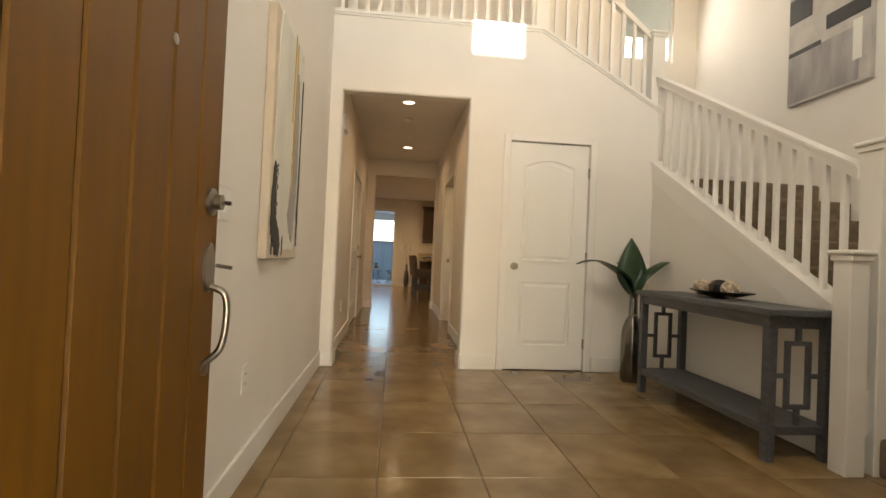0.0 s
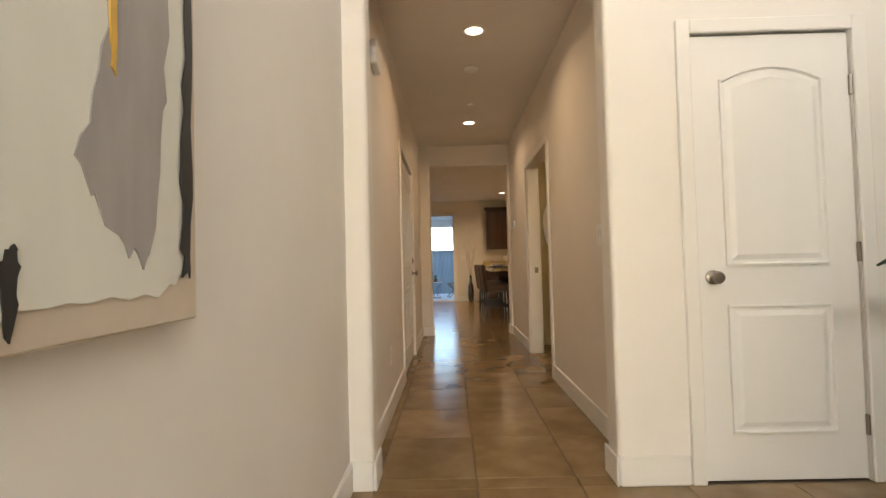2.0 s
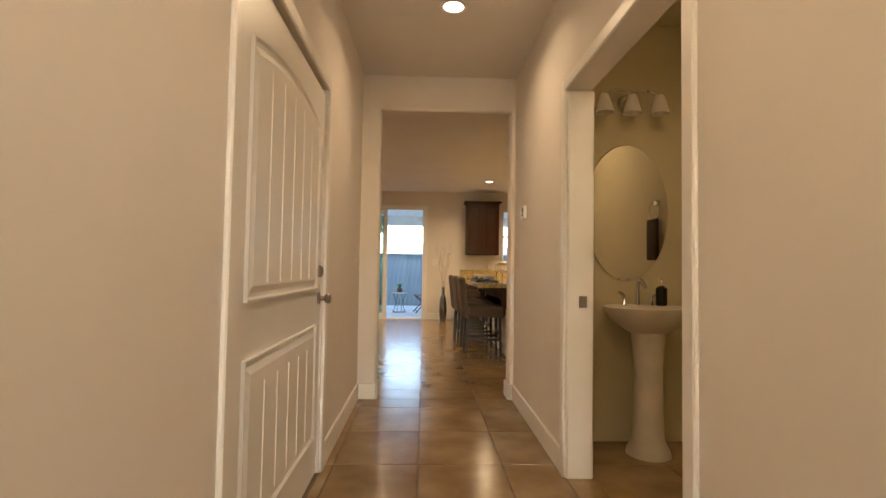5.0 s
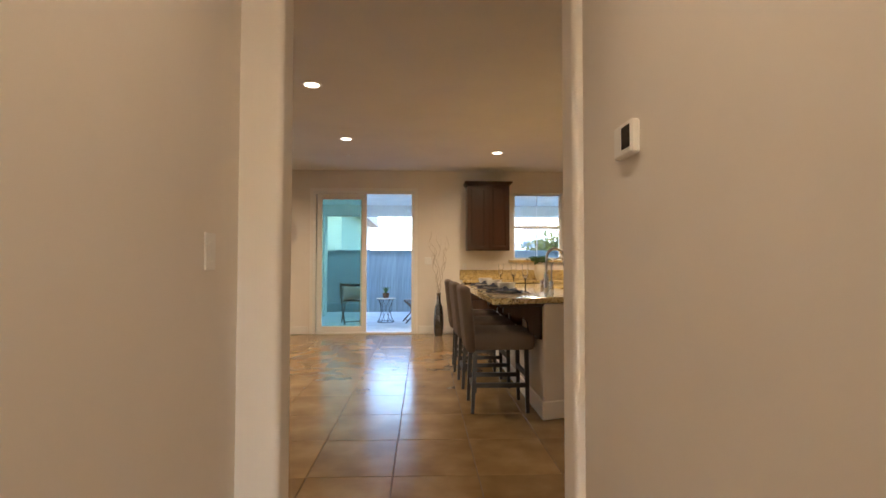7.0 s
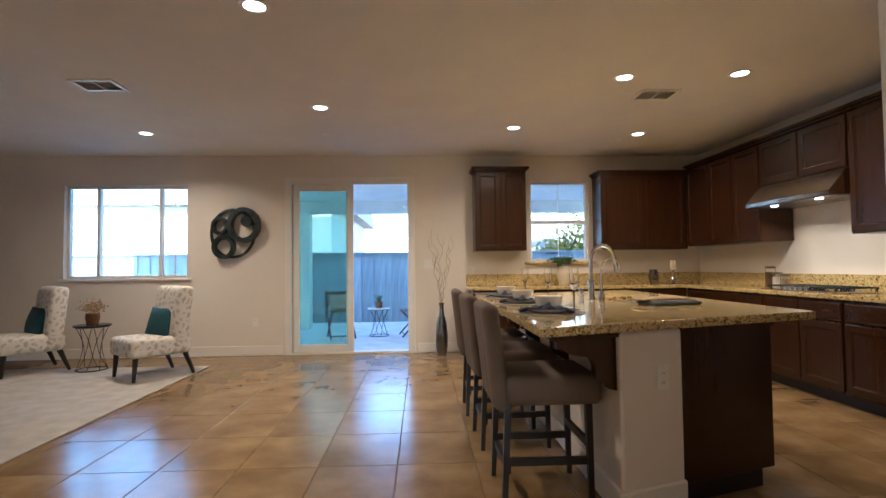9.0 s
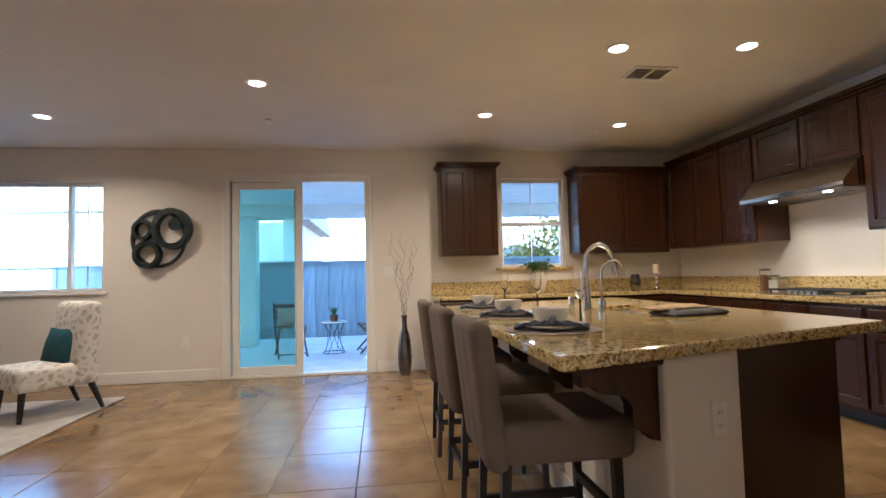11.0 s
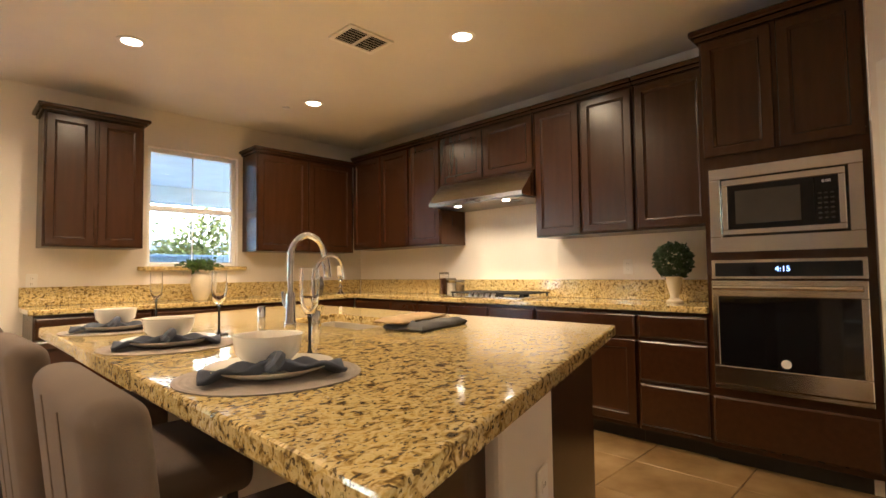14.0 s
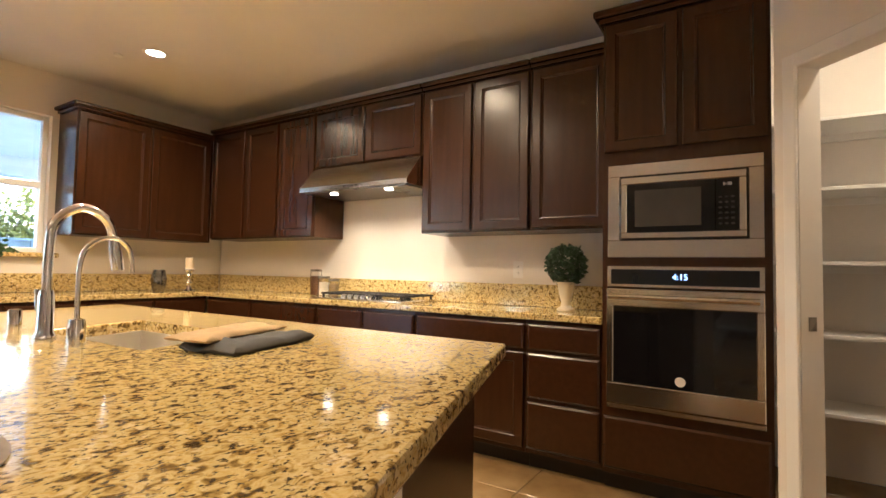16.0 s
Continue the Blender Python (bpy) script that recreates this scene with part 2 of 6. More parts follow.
M = {
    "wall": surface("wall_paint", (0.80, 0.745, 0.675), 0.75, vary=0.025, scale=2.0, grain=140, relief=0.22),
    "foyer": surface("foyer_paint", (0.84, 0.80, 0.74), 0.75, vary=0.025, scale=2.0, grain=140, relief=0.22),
    "ceiling": surface("ceiling_paint", (0.78, 0.74, 0.69), 0.85, vary=0.03, scale=2.0, grain=110, relief=0.3),
    "bath": surface("bath_paint", (0.66, 0.58, 0.36), 0.75, vary=0.03, scale=2.0, grain=140, relief=0.2),
    "trim": surface("trim_paint", (0.85, 0.82, 0.77), 0.38, vary=0.02, scale=3.0, grain=50, relief=0.05),
    "door": surface("door_paint", (0.86, 0.84, 0.80), 0.35, vary=0.02, scale=3.0, stretch=(1, 1, 0.1), grain=50, relief=0.08),
    "grout": surface("grout", (0.17, 0.125, 0.075), 0.9, vary=0.2),
    "tile": tile_material(),
    "granite": granite_material(),
    "wood": surface("espresso_wood", (0.037, 0.0132, 0.0041), 0.26, vary=0.10, scale=5.0, stretch=(6, 6, 0.6), grain=26, relief=0.02, per_object=0.08, rough_vary=0.02, spec=0.45),
    "wood_h": surface("espresso_wood_level", (0.037, 0.0132, 0.0041), 0.26, vary=0.10, scale=5.0, stretch=(6, 0.6, 6), grain=26, relief=0.02, rough_vary=0.02, spec=0.45),
    "black_wood": surface("black_wood", (0.012, 0.009, 0.008), 0.4, vary=0.3, stretch=(6, 6, 1)),
    "entry": surface("entry_door_wood", (0.135, 0.056, 0.004), 0.5, vary=0.16, scale=4.0, stretch=(8, 8, 0.5), grain=30, relief=0.15, spec=0.25),
    "entry_dark": surface("entry_groove_wood", (0.08, 0.032, 0.006), 0.5, vary=0.2, stretch=(8, 8, 0.5)),
    "steel": surface("brushed_steel", (0.72, 0.67, 0.59), 0.19, 1.0, vary=0.03, scale=4.0, stretch=(1, 1, 60), grain=40, relief=0.012, rough_vary=0.04),
    "sink_steel": surface("satin_sink_steel", (0.80, 0.78, 0.74), 0.38, 1.0, vary=0.04, scale=6, grain=80, relief=0.05),
    "chrome": surface("chrome", (0.75, 0.75, 0.76), 0.07, 1.0, vary=0.02, relief=0.0, rough_vary=0.03),
    "nickel": surface("satin_nickel", (0.31, 0.28, 0.24), 0.3, 1.0, vary=0.06, relief=0.0),
    "black": surface("black_enamel", (0.010, 0.010, 0.011), 0.25, vary=0.2, relief=0.03),
    "black_glass": surface("black_glass", (0.006, 0.006, 0.007), 0.05, vary=0.1, relief=0.0, rough_vary=0.02),
    "iron": surface("cast_iron", (0.016, 0.016, 0.017), 0.55, 0.3, vary=0.3, grain=80, relief=0.3),
    "stool": surface("taupe_linen", (0.14, 0.104, 0.082), 0.92, vary=0.08, scale=9, grain=420, relief=0.5),
    "napkin": surface("navy_linen", (0.075, 0.088, 0.125), 0.9, vary=0.2, scale=14, grain=400, relief=0.4),
    "mat": surface("woven_grey", (0.30, 0.26, 0.235), 0.9, vary=0.12, scale=30, grain=200, relief=0.5),
    "china": surface("white_china", (0.80, 0.77, 0.71), 0.18, vary=0.02, relief=0.0),
    "cream": surface("cream_ceramic", (0.70, 0.63, 0.50), 0.45, vary=0.1, grain=40, relief=0.2),
    "leaf": surface("leaf_green", (0.055, 0.12, 0.022), 0.45, vary=0.4, scale=12, grain=60, relief=0.2, per_object=0.2),
    "dark_leaf": surface("deep_leaf", (0.022, 0.055, 0.020), 0.35, vary=0.3, scale=8, stretch=(1, 1, 3), grain=60, relief=0.2, per_object=0.2),
    "grey_wood": surface("grey_washed_wood", (0.085, 0.085, 0.090), 0.5, vary=0.3, scale=6, stretch=(8, 1, 8), grain=40, relief=0.2),
    "silver": surface("antique_silver_glass", (0.20, 0.185, 0.17), 0.16, 0.9, vary=0.35, scale=9, stretch=(1, 1, 0.4), grain=40, relief=0.1),
    "carpet": surface("brown_carpet", (0.20, 0.15, 0.095), 0.95, vary=0.25, scale=24, grain=260, relief=0.8, distance=0.004),
    "rug": surface("pale_rug", (0.50, 0.47, 0.44), 0.95, vary=0.14, scale=7, grain=260, relief=0.7, distance=0.004),
    "trellis": pattern_fabric(),
    "teal": surface("teal_velvet", (0.015, 0.075, 0.10), 0.75, vary=0.25, scale=12, grain=200, relief=0.2),
    "vinyl": surface("white_vinyl", (0.82, 0.82, 0.80), 0.35, vary=0.02, relief=0.03),
    "glass": glass("window_glass", (0.97, 1.0, 0.99)),
    "tint": glass("screen_glass", (0.60, 0.75, 0.66)),
    "pale_tint": glass("living_window_glass", (0.78, 0.93, 0.92)),
    "clear": glass("drinking_glass"),
    "concrete": surface("patio_concrete", (0.62, 0.63, 0.63), 0.85, vary=0.12, scale=3, grain=90, relief=0.3),
    # the boards' blue is skylight put into the base colour
    "fence": surface("skylit_fence_board", (0.24, 0.30, 0.34), 0.85, vary=0.2, scale=4, stretch=(6, 6, 0.5), grain=40, relief=0.3, per_object=0.12),
    "stucco": surface("stucco", (0.72, 0.74, 0.71), 0.9, vary=0.06, scale=3, grain=70, relief=0.4, distance=0.004),
    "roof": surface("roof_tile", (0.40, 0.36, 0.32), 0.85, vary=0.25, scale=4),
    "yard_leaf": surface("yellow_green_leaf", (0.19, 0.18, 0.030), 0.6, vary=0.4, scale=5, grain=60, relief=0.2),
    "patio_wood": surface("weathered_brown_wood", (0.10, 0.072, 0.055), 0.6, vary=0.25, scale=8, stretch=(1, 6, 6), grain=40, relief=0.2),
    "far_glass": surface("far_window_glass", (0.22, 0.26, 0.28), 0.1, vary=0.1, relief=0.0),
    "soil": surface("bare_ground", (0.22, 0.17, 0.12), 0.95, vary=0.3, scale=3, grain=60, relief=0.6, distance=0.01),
    "bulb": glow("lamp_glow", (1.0, 0.84, 0.60), 1.3),
    "shade": surface("frosted_shade", (0.78, 0.72, 0.6), 0.4, vary=0.03),
    "screen": glow("oven_digits", (0.25, 0.5, 1.0), 0.3),
    "canvas": surface("canvas_cloth", (0.62, 0.53, 0.42), 0.9, vary=0.06, scale=8, grain=240, relief=0.4),
    "paint_white": surface("oil_white", (0.74, 0.73, 0.66), 0.6, vary=0.07, scale=7, stretch=(1, 1, 0.3), grain=50, relief=0.4),
    "paint_black": surface("oil_black", (0.02, 0.02, 0.02), 0.5, vary=0.5, scale=9, stretch=(1, 1, 0.3), grain=50, relief=0.4),
    "paint_grey": surface("oil_grey", (0.33, 0.31, 0.30), 0.6, vary=0.25, scale=9, stretch=(1, 1, 0.25), grain=50, relief=0.4),
    "paint_pale": surface("oil_pale_grey", (0.50, 0.47, 0.43), 0.6, vary=0.15, scale=6, grain=50, relief=0.4),
    "paint_gold": surface("oil_gold", (0.60, 0.36, 0.05), 0.45, vary=0.2, scale=12, stretch=(1, 1, 0.2)),
    "branch": surface("pale_branch", (0.50, 0.43, 0.35), 0.8, vary=0.2, scale=20),
    "wicker": surface("wicker", (0.55, 0.44, 0.33), 0.85, vary=0.35, scale=40, grain=120, relief=0.8, distance=0.004),
    "towel": surface("sand_towel", (0.40, 0.29, 0.16), 0.95, vary=0.12, scale=20, grain=300, relief=0.7),
    "grey_towel": surface("slate_towel", (0.075, 0.078, 0.085), 0.95, vary=0.15, scale=20, grain=300, relief=0.7),
    "brown_towel": surface("brown_towel", (0.10, 0.065, 0.045), 0.95, vary=0.15, scale=20, grain=300, relief=0.7),
    "candle": surface("ivory_wax", (0.74, 0.64, 0.46), 0.5, vary=0.05),
    "spice": surface("spice", (0.16, 0.075, 0.035), 0.9, vary=0.4, scale=60),
    "mirror": surface("mirror_silver", (0.9, 0.9, 0.9), 0.02, 1.0, vary=0.0, relief=0.0, rough_vary=0.0),
    "plate_plastic": surface("switch_plastic", (0.84, 0.82, 0.78), 0.3, vary=0.02, relief=0.0),
    "art_metal": surface("dark_teal_metal", (0.045, 0.06, 0.062), 0.42, 0.7, vary=0.35, scale=10, grain=60, relief=0.2),
    "vent_dark": surface("duct_shade_and_mesh", (0.05, 0.045, 0.04), 0.9, vary=0.2),
}

# ---- building helpers ----


def mesh_of(name, bm, material, smooth=False):
    me = bpy.data.meshes.new(name)
    bmesh.ops.recalc_face_normals(bm, faces=bm.faces)
    bm.to_mesh(me)
    bm.free()
    me.materials.append(material)
    if smooth:
        for p in me.polygons:
            p.use_smooth = True
        me.set_sharp_from_angle(angle=radians(40))
    return me


def part(name, bm, material, parent=None, label="", smooth=False):
    ob = new(name, mesh_of(name, bm, material, smooth))
    ob.parent = parent
    return tagged(ob, label)


def thing(name, label, category, m=None, group="", kind=""):
    ob = new(name)
    ob.empty_display_size = 0.1
    ob.matrix_world = m or Matrix()
    return tagged(ob, label, category, group, kind)


def single(name, bm, material, label, category="", kind="", smooth=False, group="", m=None):
    ob = part(name, bm, material, None, label, smooth)
    if m:
        ob.matrix_world = m
    return tagged(ob, label, category, group, kind)


def add_box(bm, x0, x1, y0, y1, z0, z1, bevel=0.0, m=None, segments=1):
    got = bmesh.ops.create_cube(bm, size=1.0)["verts"]
    t = Matrix.Translation(((x0 + x1) / 2, (y0 + y1) / 2, (z0 + z1) / 2)) @ Matrix.Diagonal((x1 - x0, y1 - y0, z1 - z0, 1))
    bmesh.ops.transform(bm, matrix=(m or Matrix()) @ t, verts=got)
    if bevel:
        edges = list({e for v in got for e in v.link_edges})
        bmesh.ops.bevel(bm, geom=edges, offset=bevel, segments=segments, profile=0.5, affect="EDGES", clamp_overlap=True)
    return bm


def box(x0, x1, y0, y1, z0, z1, bevel=0.0, segments=1):
    return add_box(bmesh.new(), x0, x1, y0, y1, z0, z1, bevel, None, segments)


def lathe(profile, steps=28, bm=None, centre=(0, 0, 0)):
    """A turned shape about the upright axis; profile of (radius, height)."""
    bm = bm or bmesh.new()
    rings = []
    for r, z in profile:
        if r < 1e-5:
            rings.append([bm.verts.new((centre[0], centre[1], centre[2] + z))])
        else:
            rings.append([bm.verts.new((centre[0] + r * math.cos(a), centre[1] + r * math.sin(a), centre[2] + z)) for a in (2 * math.pi * k / steps for k in range(steps))])
    for a, b in zip(rings, rings[1:]):
        for k in range(steps):
            q = [a[k % len(a)], a[(k + 1) % len(a)], b[(k + 1) % len(b)], b[k % len(b)]]
            q = list(dict.fromkeys(q))
            if len(q) > 2:
                bm.faces.new(q)
    return bm


def tube(points, radius, steps=10, bm=None, closed=False, taper=1.0):
    """A round bar along points."""
    bm = bm or bmesh.new()
    pts = [Vector(p) for p in points]
    rings, n = [], len(pts)
    side = None
    for k, p in enumerate(pts):
        a = pts[(k - 1) % n] if closed or k else p
        b = pts[(k + 1) % n] if closed or k < n - 1 else p
        d = (b - a).normalized()
        if side is None:
            side = d.orthogonal().normalized()
        side = (side - d * side.dot(d)).normalized()
        up = d.cross(side)
        r = radius * (1 + (taper - 1) * k / max(1, n - 1))
        rings.append([bm.verts.new(p + r * (math.cos(t) * side + math.sin(t) * up)) for t in (2 * math.pi * j / steps for j in range(steps))])
    for k in range(n if closed else n - 1):
        a, b = rings[k], rings[(k + 1) % n]
        for j in range(steps):
            bm.faces.new((a[j], a[(j + 1) % steps], b[(j + 1) % steps], b[j]))
    if not closed:
        bm.faces.new(rings[0])
        bm.faces.new(list(reversed(rings[-1])))
    return bm


def prism(outline, depth, m=None, bm=None):
    """An outline of (u, v) in x and z, given thickness along y."""
    bm = bm or bmesh.new()
    m = m or Matrix()
    a = [bm.verts.new(m @ Vector((u, 0, v))) for u, v in outline]
    b = [bm.verts.new(m @ Vector((u, depth, v))) for u, v in outline]
    bm.faces.new(a)
    bm.faces.new(list(reversed(b)))
    n = len(a)
    for k in range(n):
        bm.faces.new((a[k], b[k], b[(k + 1) % n], a[(k + 1) % n]))
    return bm


def smooth_line(points, n=8):
    """Points along a rounded line through the given ones."""
    pts = [Vector(p) for p in points]
    out = []
    for k in range(len(pts) - 1):
        p0, p1, p2, p3 = pts[max(k - 1, 0)], pts[k], pts[k + 1], pts[min(k + 2, len(pts) - 1)]
        for j in range(n):
            t = j / n
            out.append(0.5 * (2 * p1 + (p2 - p0) * t + (2 * p0 - 5 * p1 + 4 * p2 - p3) * t**2 + (3 * p1 - p0 - 3 * p2 + p3) * t**3))
    return out + [pts[-1]]


def structure(name, label, pieces, material, category="wall"):
    """A wall or slab built from butted boxes."""
    bm = bmesh.new()
    for p in pieces:
        add_box(bm, *p)
    return single(name, bm, material, label, category, "structure")


def wall_with_openings(name, label, outline, y0, y1, rounded, material, radius=0.024):
    """A wall of the given outline in x and z, its openings cut through and their corners rounded.
    rounded: (x0, x1, head) of each opening with rounded plaster corners."""
    bm = prism(outline, y1 - y0, pose(0, y0, 0))
    bmesh.ops.recalc_face_normals(bm, faces=bm.faces)
    keep = []
    for e in bm.edges:
        a, b = e.verts[0].co, e.verts[1].co
        if abs(a.y - b.y) > 1e-4:
            continue
        for x0, x1, head in rounded:
            side = abs(a.x - b.x) < 1e-4 and (abs(a.x - x0) < 1e-4 or abs(a.x - x1) < 1e-4) and max(a.z, b.z) < head + 1e-4
            top = abs(a.z - head) < 1e-4 and abs(b.z - head) < 1e-4 and min(a.x, b.x) > x0 - 1e-4 and max(a.x, b.x) < x1 + 1e-4
            if side or top:
                keep.append(e)
    bmesh.ops.bevel(bm, geom=keep, offset=radius, segments=6, affect="EDGES", profile=0.5)
    return single(name, bm, material, label, "wall", "structure")


# ---- plan, in metres ----
HX0, HX1 = -0.06, 1.25  # hall walls
ARCH, HEND, BACK = 4.02, 8.90, 15.37
CEIL, FLOOR2, TOP = 2.74, 3.06, 5.6
FX0, SX, SX1 = -0.11, 2.84, 4.05  # foyer wall, stair wall, stairwell wall
RX, LX = 4.60, -6.2  # kitchen wall, far living room wall

# ---- structure ----
floor = single("floor", box(LX, 6.2, -0.12, BACK, -0.12, -0.006), M["grout"], "grey-brown grout bed under large brown floor tiles", "floor", "structure")
structure("wall_front", "white painted entrance wall with unseen high openings for sun and daylight", [(-0.3, 0.0, -0.12, 0.04, 0, 2.5), (1.02, 5.0, -0.12, 0.04, 0, 2.5), (-0.3, 5.0, -0.12, 0.04, 2.5, 3.25), (-0.3, 0.6, -0.12, 0.04, 3.25, 4.55), (2.6, 5.0, -0.12, 0.04, 3.25, 4.55), (-0.3, 5.0, -0.12, 0.04, 4.55, 4.85), (-0.3, 0.69, -0.12, 0.04, 4.85, 5.25), (1.17, 5.0, -0.12, 0.04, 4.85, 5.25), (-0.3, 5.0, -0.12, 0.04, 5.25, TOP)], M["foyer"])
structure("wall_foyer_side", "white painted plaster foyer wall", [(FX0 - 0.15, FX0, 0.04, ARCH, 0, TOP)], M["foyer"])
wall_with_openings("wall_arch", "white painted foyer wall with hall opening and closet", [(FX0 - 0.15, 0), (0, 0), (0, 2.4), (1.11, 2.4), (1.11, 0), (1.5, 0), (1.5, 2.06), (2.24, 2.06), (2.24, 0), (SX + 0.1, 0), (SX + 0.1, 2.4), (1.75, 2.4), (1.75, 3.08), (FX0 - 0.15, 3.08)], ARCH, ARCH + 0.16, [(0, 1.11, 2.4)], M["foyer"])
structure("wall_closet", "white painted back wall of the closet", [(1.5, 2.24, ARCH + 0.6, ARCH + 0.62, 0, 2.4)], M["foyer"])
single("wall_stringer", prism([(1.75, 2.4), (SX + 0.1, 2.4), (1.75, 3.075)], 0.16, pose(0, ARCH, 0)), M["foyer"], "white painted sloping wall under the upper stair rail", "wall", "structure")
structure("wall_hall_left", "warm white painted hall wall", [(HX0 - 0.15, HX0, ARCH + 0.16, 6.12, 0, CEIL), (HX0 - 0.15, HX0, 7.40, HEND, 0, CEIL), (HX0 - 0.15, HX0, 6.12, 7.40, 2.06, CEIL), (HX0 - 0.2, HX0 - 0.16, 6.0, 7.6, 0, 2.2)], M["wall"])
structure("wall_hall_right", "warm white painted hall wall", [(HX1, HX1 + 0.13, ARCH + 0.16, 6.12, 0, CEIL), (HX1, HX1 + 0.13, 7.34, HEND, 0, CEIL), (HX1, HX1 + 0.13, 6.12, 7.34, 2.08, CEIL)], M["wall"])
wall_with_openings("wall_hall_end", "warm white painted wall round the kitchen opening", [(LX, 0), (0.10, 0), (0.10, 2.44), (1.21, 2.44), (1.21, 0), (3.0, 0), (3.0, CEIL), (LX, CEIL)], HEND, HEND + 0.16, [(0.10, 1.21, 2.44)], M["wall"])
structure("wall_back", "cream painted outside wall with glass door and windows", [(LX, -4.2, BACK, BACK + 0.16, 0, CEIL), (-4.2, -2.56, BACK, BACK + 0.16, 0, 1.07), (-4.2, -2.56, BACK, BACK + 0.16, 2.34, CEIL), (-2.56, -1.2, BACK, BACK + 0.16, 0, CEIL), (-1.2, 0.49, BACK, BACK + 0.16, 2.39, CEIL), (0.49, 2.16, BACK, BACK + 0.16, 0, CEIL), (2.16, 3.01, BACK, BACK + 0.16, 0, 1.24), (2.16, 3.01, BACK, BACK + 0.16, 2.38, CEIL), (3.01, 6.2, BACK, BACK + 0.16, 0, CEIL)], M["wall"])
structure("wall_kitchen", "cream painted kitchen wall behind the cooktop", [(RX, RX + 0.15, 10.36, BACK, 0, CEIL)], M["wall"])
structure("wall_living", "cream painted living room wall", [(LX - 0.15, LX, HEND, BACK + 0.16, 0, CEIL)], M["wall"])
structure("ceiling_hall", "warm painted hall ceiling", [(HX0 - 0.15, HX1 + 0.13, ARCH + 0.16, HEND, CEIL, CEIL + 0.2)], M["ceiling"], "ceiling")
structure("ceiling_kitchen", "warm painted kitchen and living room ceiling", [(LX - 0.15, 6.2, HEND, BACK + 0.16, CEIL + 0.001, CEIL + 0.2)], M["ceiling"], "ceiling")
structure("ceiling_foyer", "white double-height foyer ceiling", [(-0.3, 5.0, -0.12, 7.5, TOP, TOP + 0.15)], M["ceiling"], "ceiling")
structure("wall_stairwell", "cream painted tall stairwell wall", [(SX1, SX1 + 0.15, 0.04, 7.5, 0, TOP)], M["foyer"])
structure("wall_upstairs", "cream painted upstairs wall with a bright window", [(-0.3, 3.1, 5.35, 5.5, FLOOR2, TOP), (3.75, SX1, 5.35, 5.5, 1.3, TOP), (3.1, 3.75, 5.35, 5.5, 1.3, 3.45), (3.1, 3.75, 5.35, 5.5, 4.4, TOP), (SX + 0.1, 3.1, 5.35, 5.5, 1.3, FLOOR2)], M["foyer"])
structure("floor_upstairs", "upstairs landing floor slab", [(-0.3, 1.75, ARCH + 0.16, 5.5, 2.95, FLOOR2)], M["carpet"], "floor")
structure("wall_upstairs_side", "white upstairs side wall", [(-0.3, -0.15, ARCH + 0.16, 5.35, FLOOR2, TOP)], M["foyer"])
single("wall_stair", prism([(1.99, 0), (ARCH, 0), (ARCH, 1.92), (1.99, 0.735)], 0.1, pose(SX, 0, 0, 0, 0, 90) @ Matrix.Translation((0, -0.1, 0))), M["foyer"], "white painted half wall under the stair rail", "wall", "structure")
# unseen porch, added only to keep sun out of the doorway
structure("porch", "unseen porch box added to block the sun at the front door", [(-1.6, 3.0, -6.0, -0.12, 2.6, 2.8), (-1.6, -1.4, -6.0, -0.12, 0, 2.6), (2.8, 3.0, -6.0, -0.12, 0, 2.6), (-1.6, 3.0, -6.0, -0.12, -0.12, -0.01)], M["stucco"], "porch")
# unseen slab that stops the sun entering the large front opening
structure("roof_overhang", "unseen pale slab added to block the sun at the entrance opening", [(-1.5, 5.0, -3.1, -0.12, 4.57, 4.72)], M["stucco"], "roof")
# powder room
structure("wall_bath", "mustard painted powder room walls", [(HX1 + 0.13, 2.3, 7.9, 8.0, 0, CEIL), (2.2, 2.3, 5.4, 7.9, 0, CEIL), (HX1 + 0.13, 2.3, 5.3, 5.4, 0, CEIL)], M["bath"])
structure("ceiling_bath", "mustard painted powder room ceiling", [(HX1 + 0.13, 3.1, 5.3, 8.0, CEIL, CEIL + 0.15)], M["bath"], "ceiling")
# corner pantry
DIAG = pose(4.02, 10.33, 0, 0, 0, -135)
single("wall_pantry", add_box(add_box(add_box(bmesh.new(), 0.0, 0.12, 0, 0.12, 0, CEIL, 0, DIAG), 0.12, 0.86, 0, 0.12, 2.08, CEIL, 0, DIAG), 0.86, 1.75, 0, 0.12, 0, CEIL, 0, DIAG), M["wall"], "cream painted diagonal wall of the corner pantry", "wall", "structure")
structure("wall_pantry_inner", "cream painted pantry walls", [(5.0, 5.1, 9.06, 10.36, 0, CEIL), (4.12, 5.0, 10.36, 10.40, 0, CEIL), (3.0, 5.1, 8.90, 9.06, 0, CEIL)], M["wall"])


def trim_run(label, pieces, name="baseboard"):
    bm = bmesh.new()
    for p in pieces:
        add_box(bm, *p, 0.006)
    return single(name, bm, M["trim"], label, "trim", "structure")


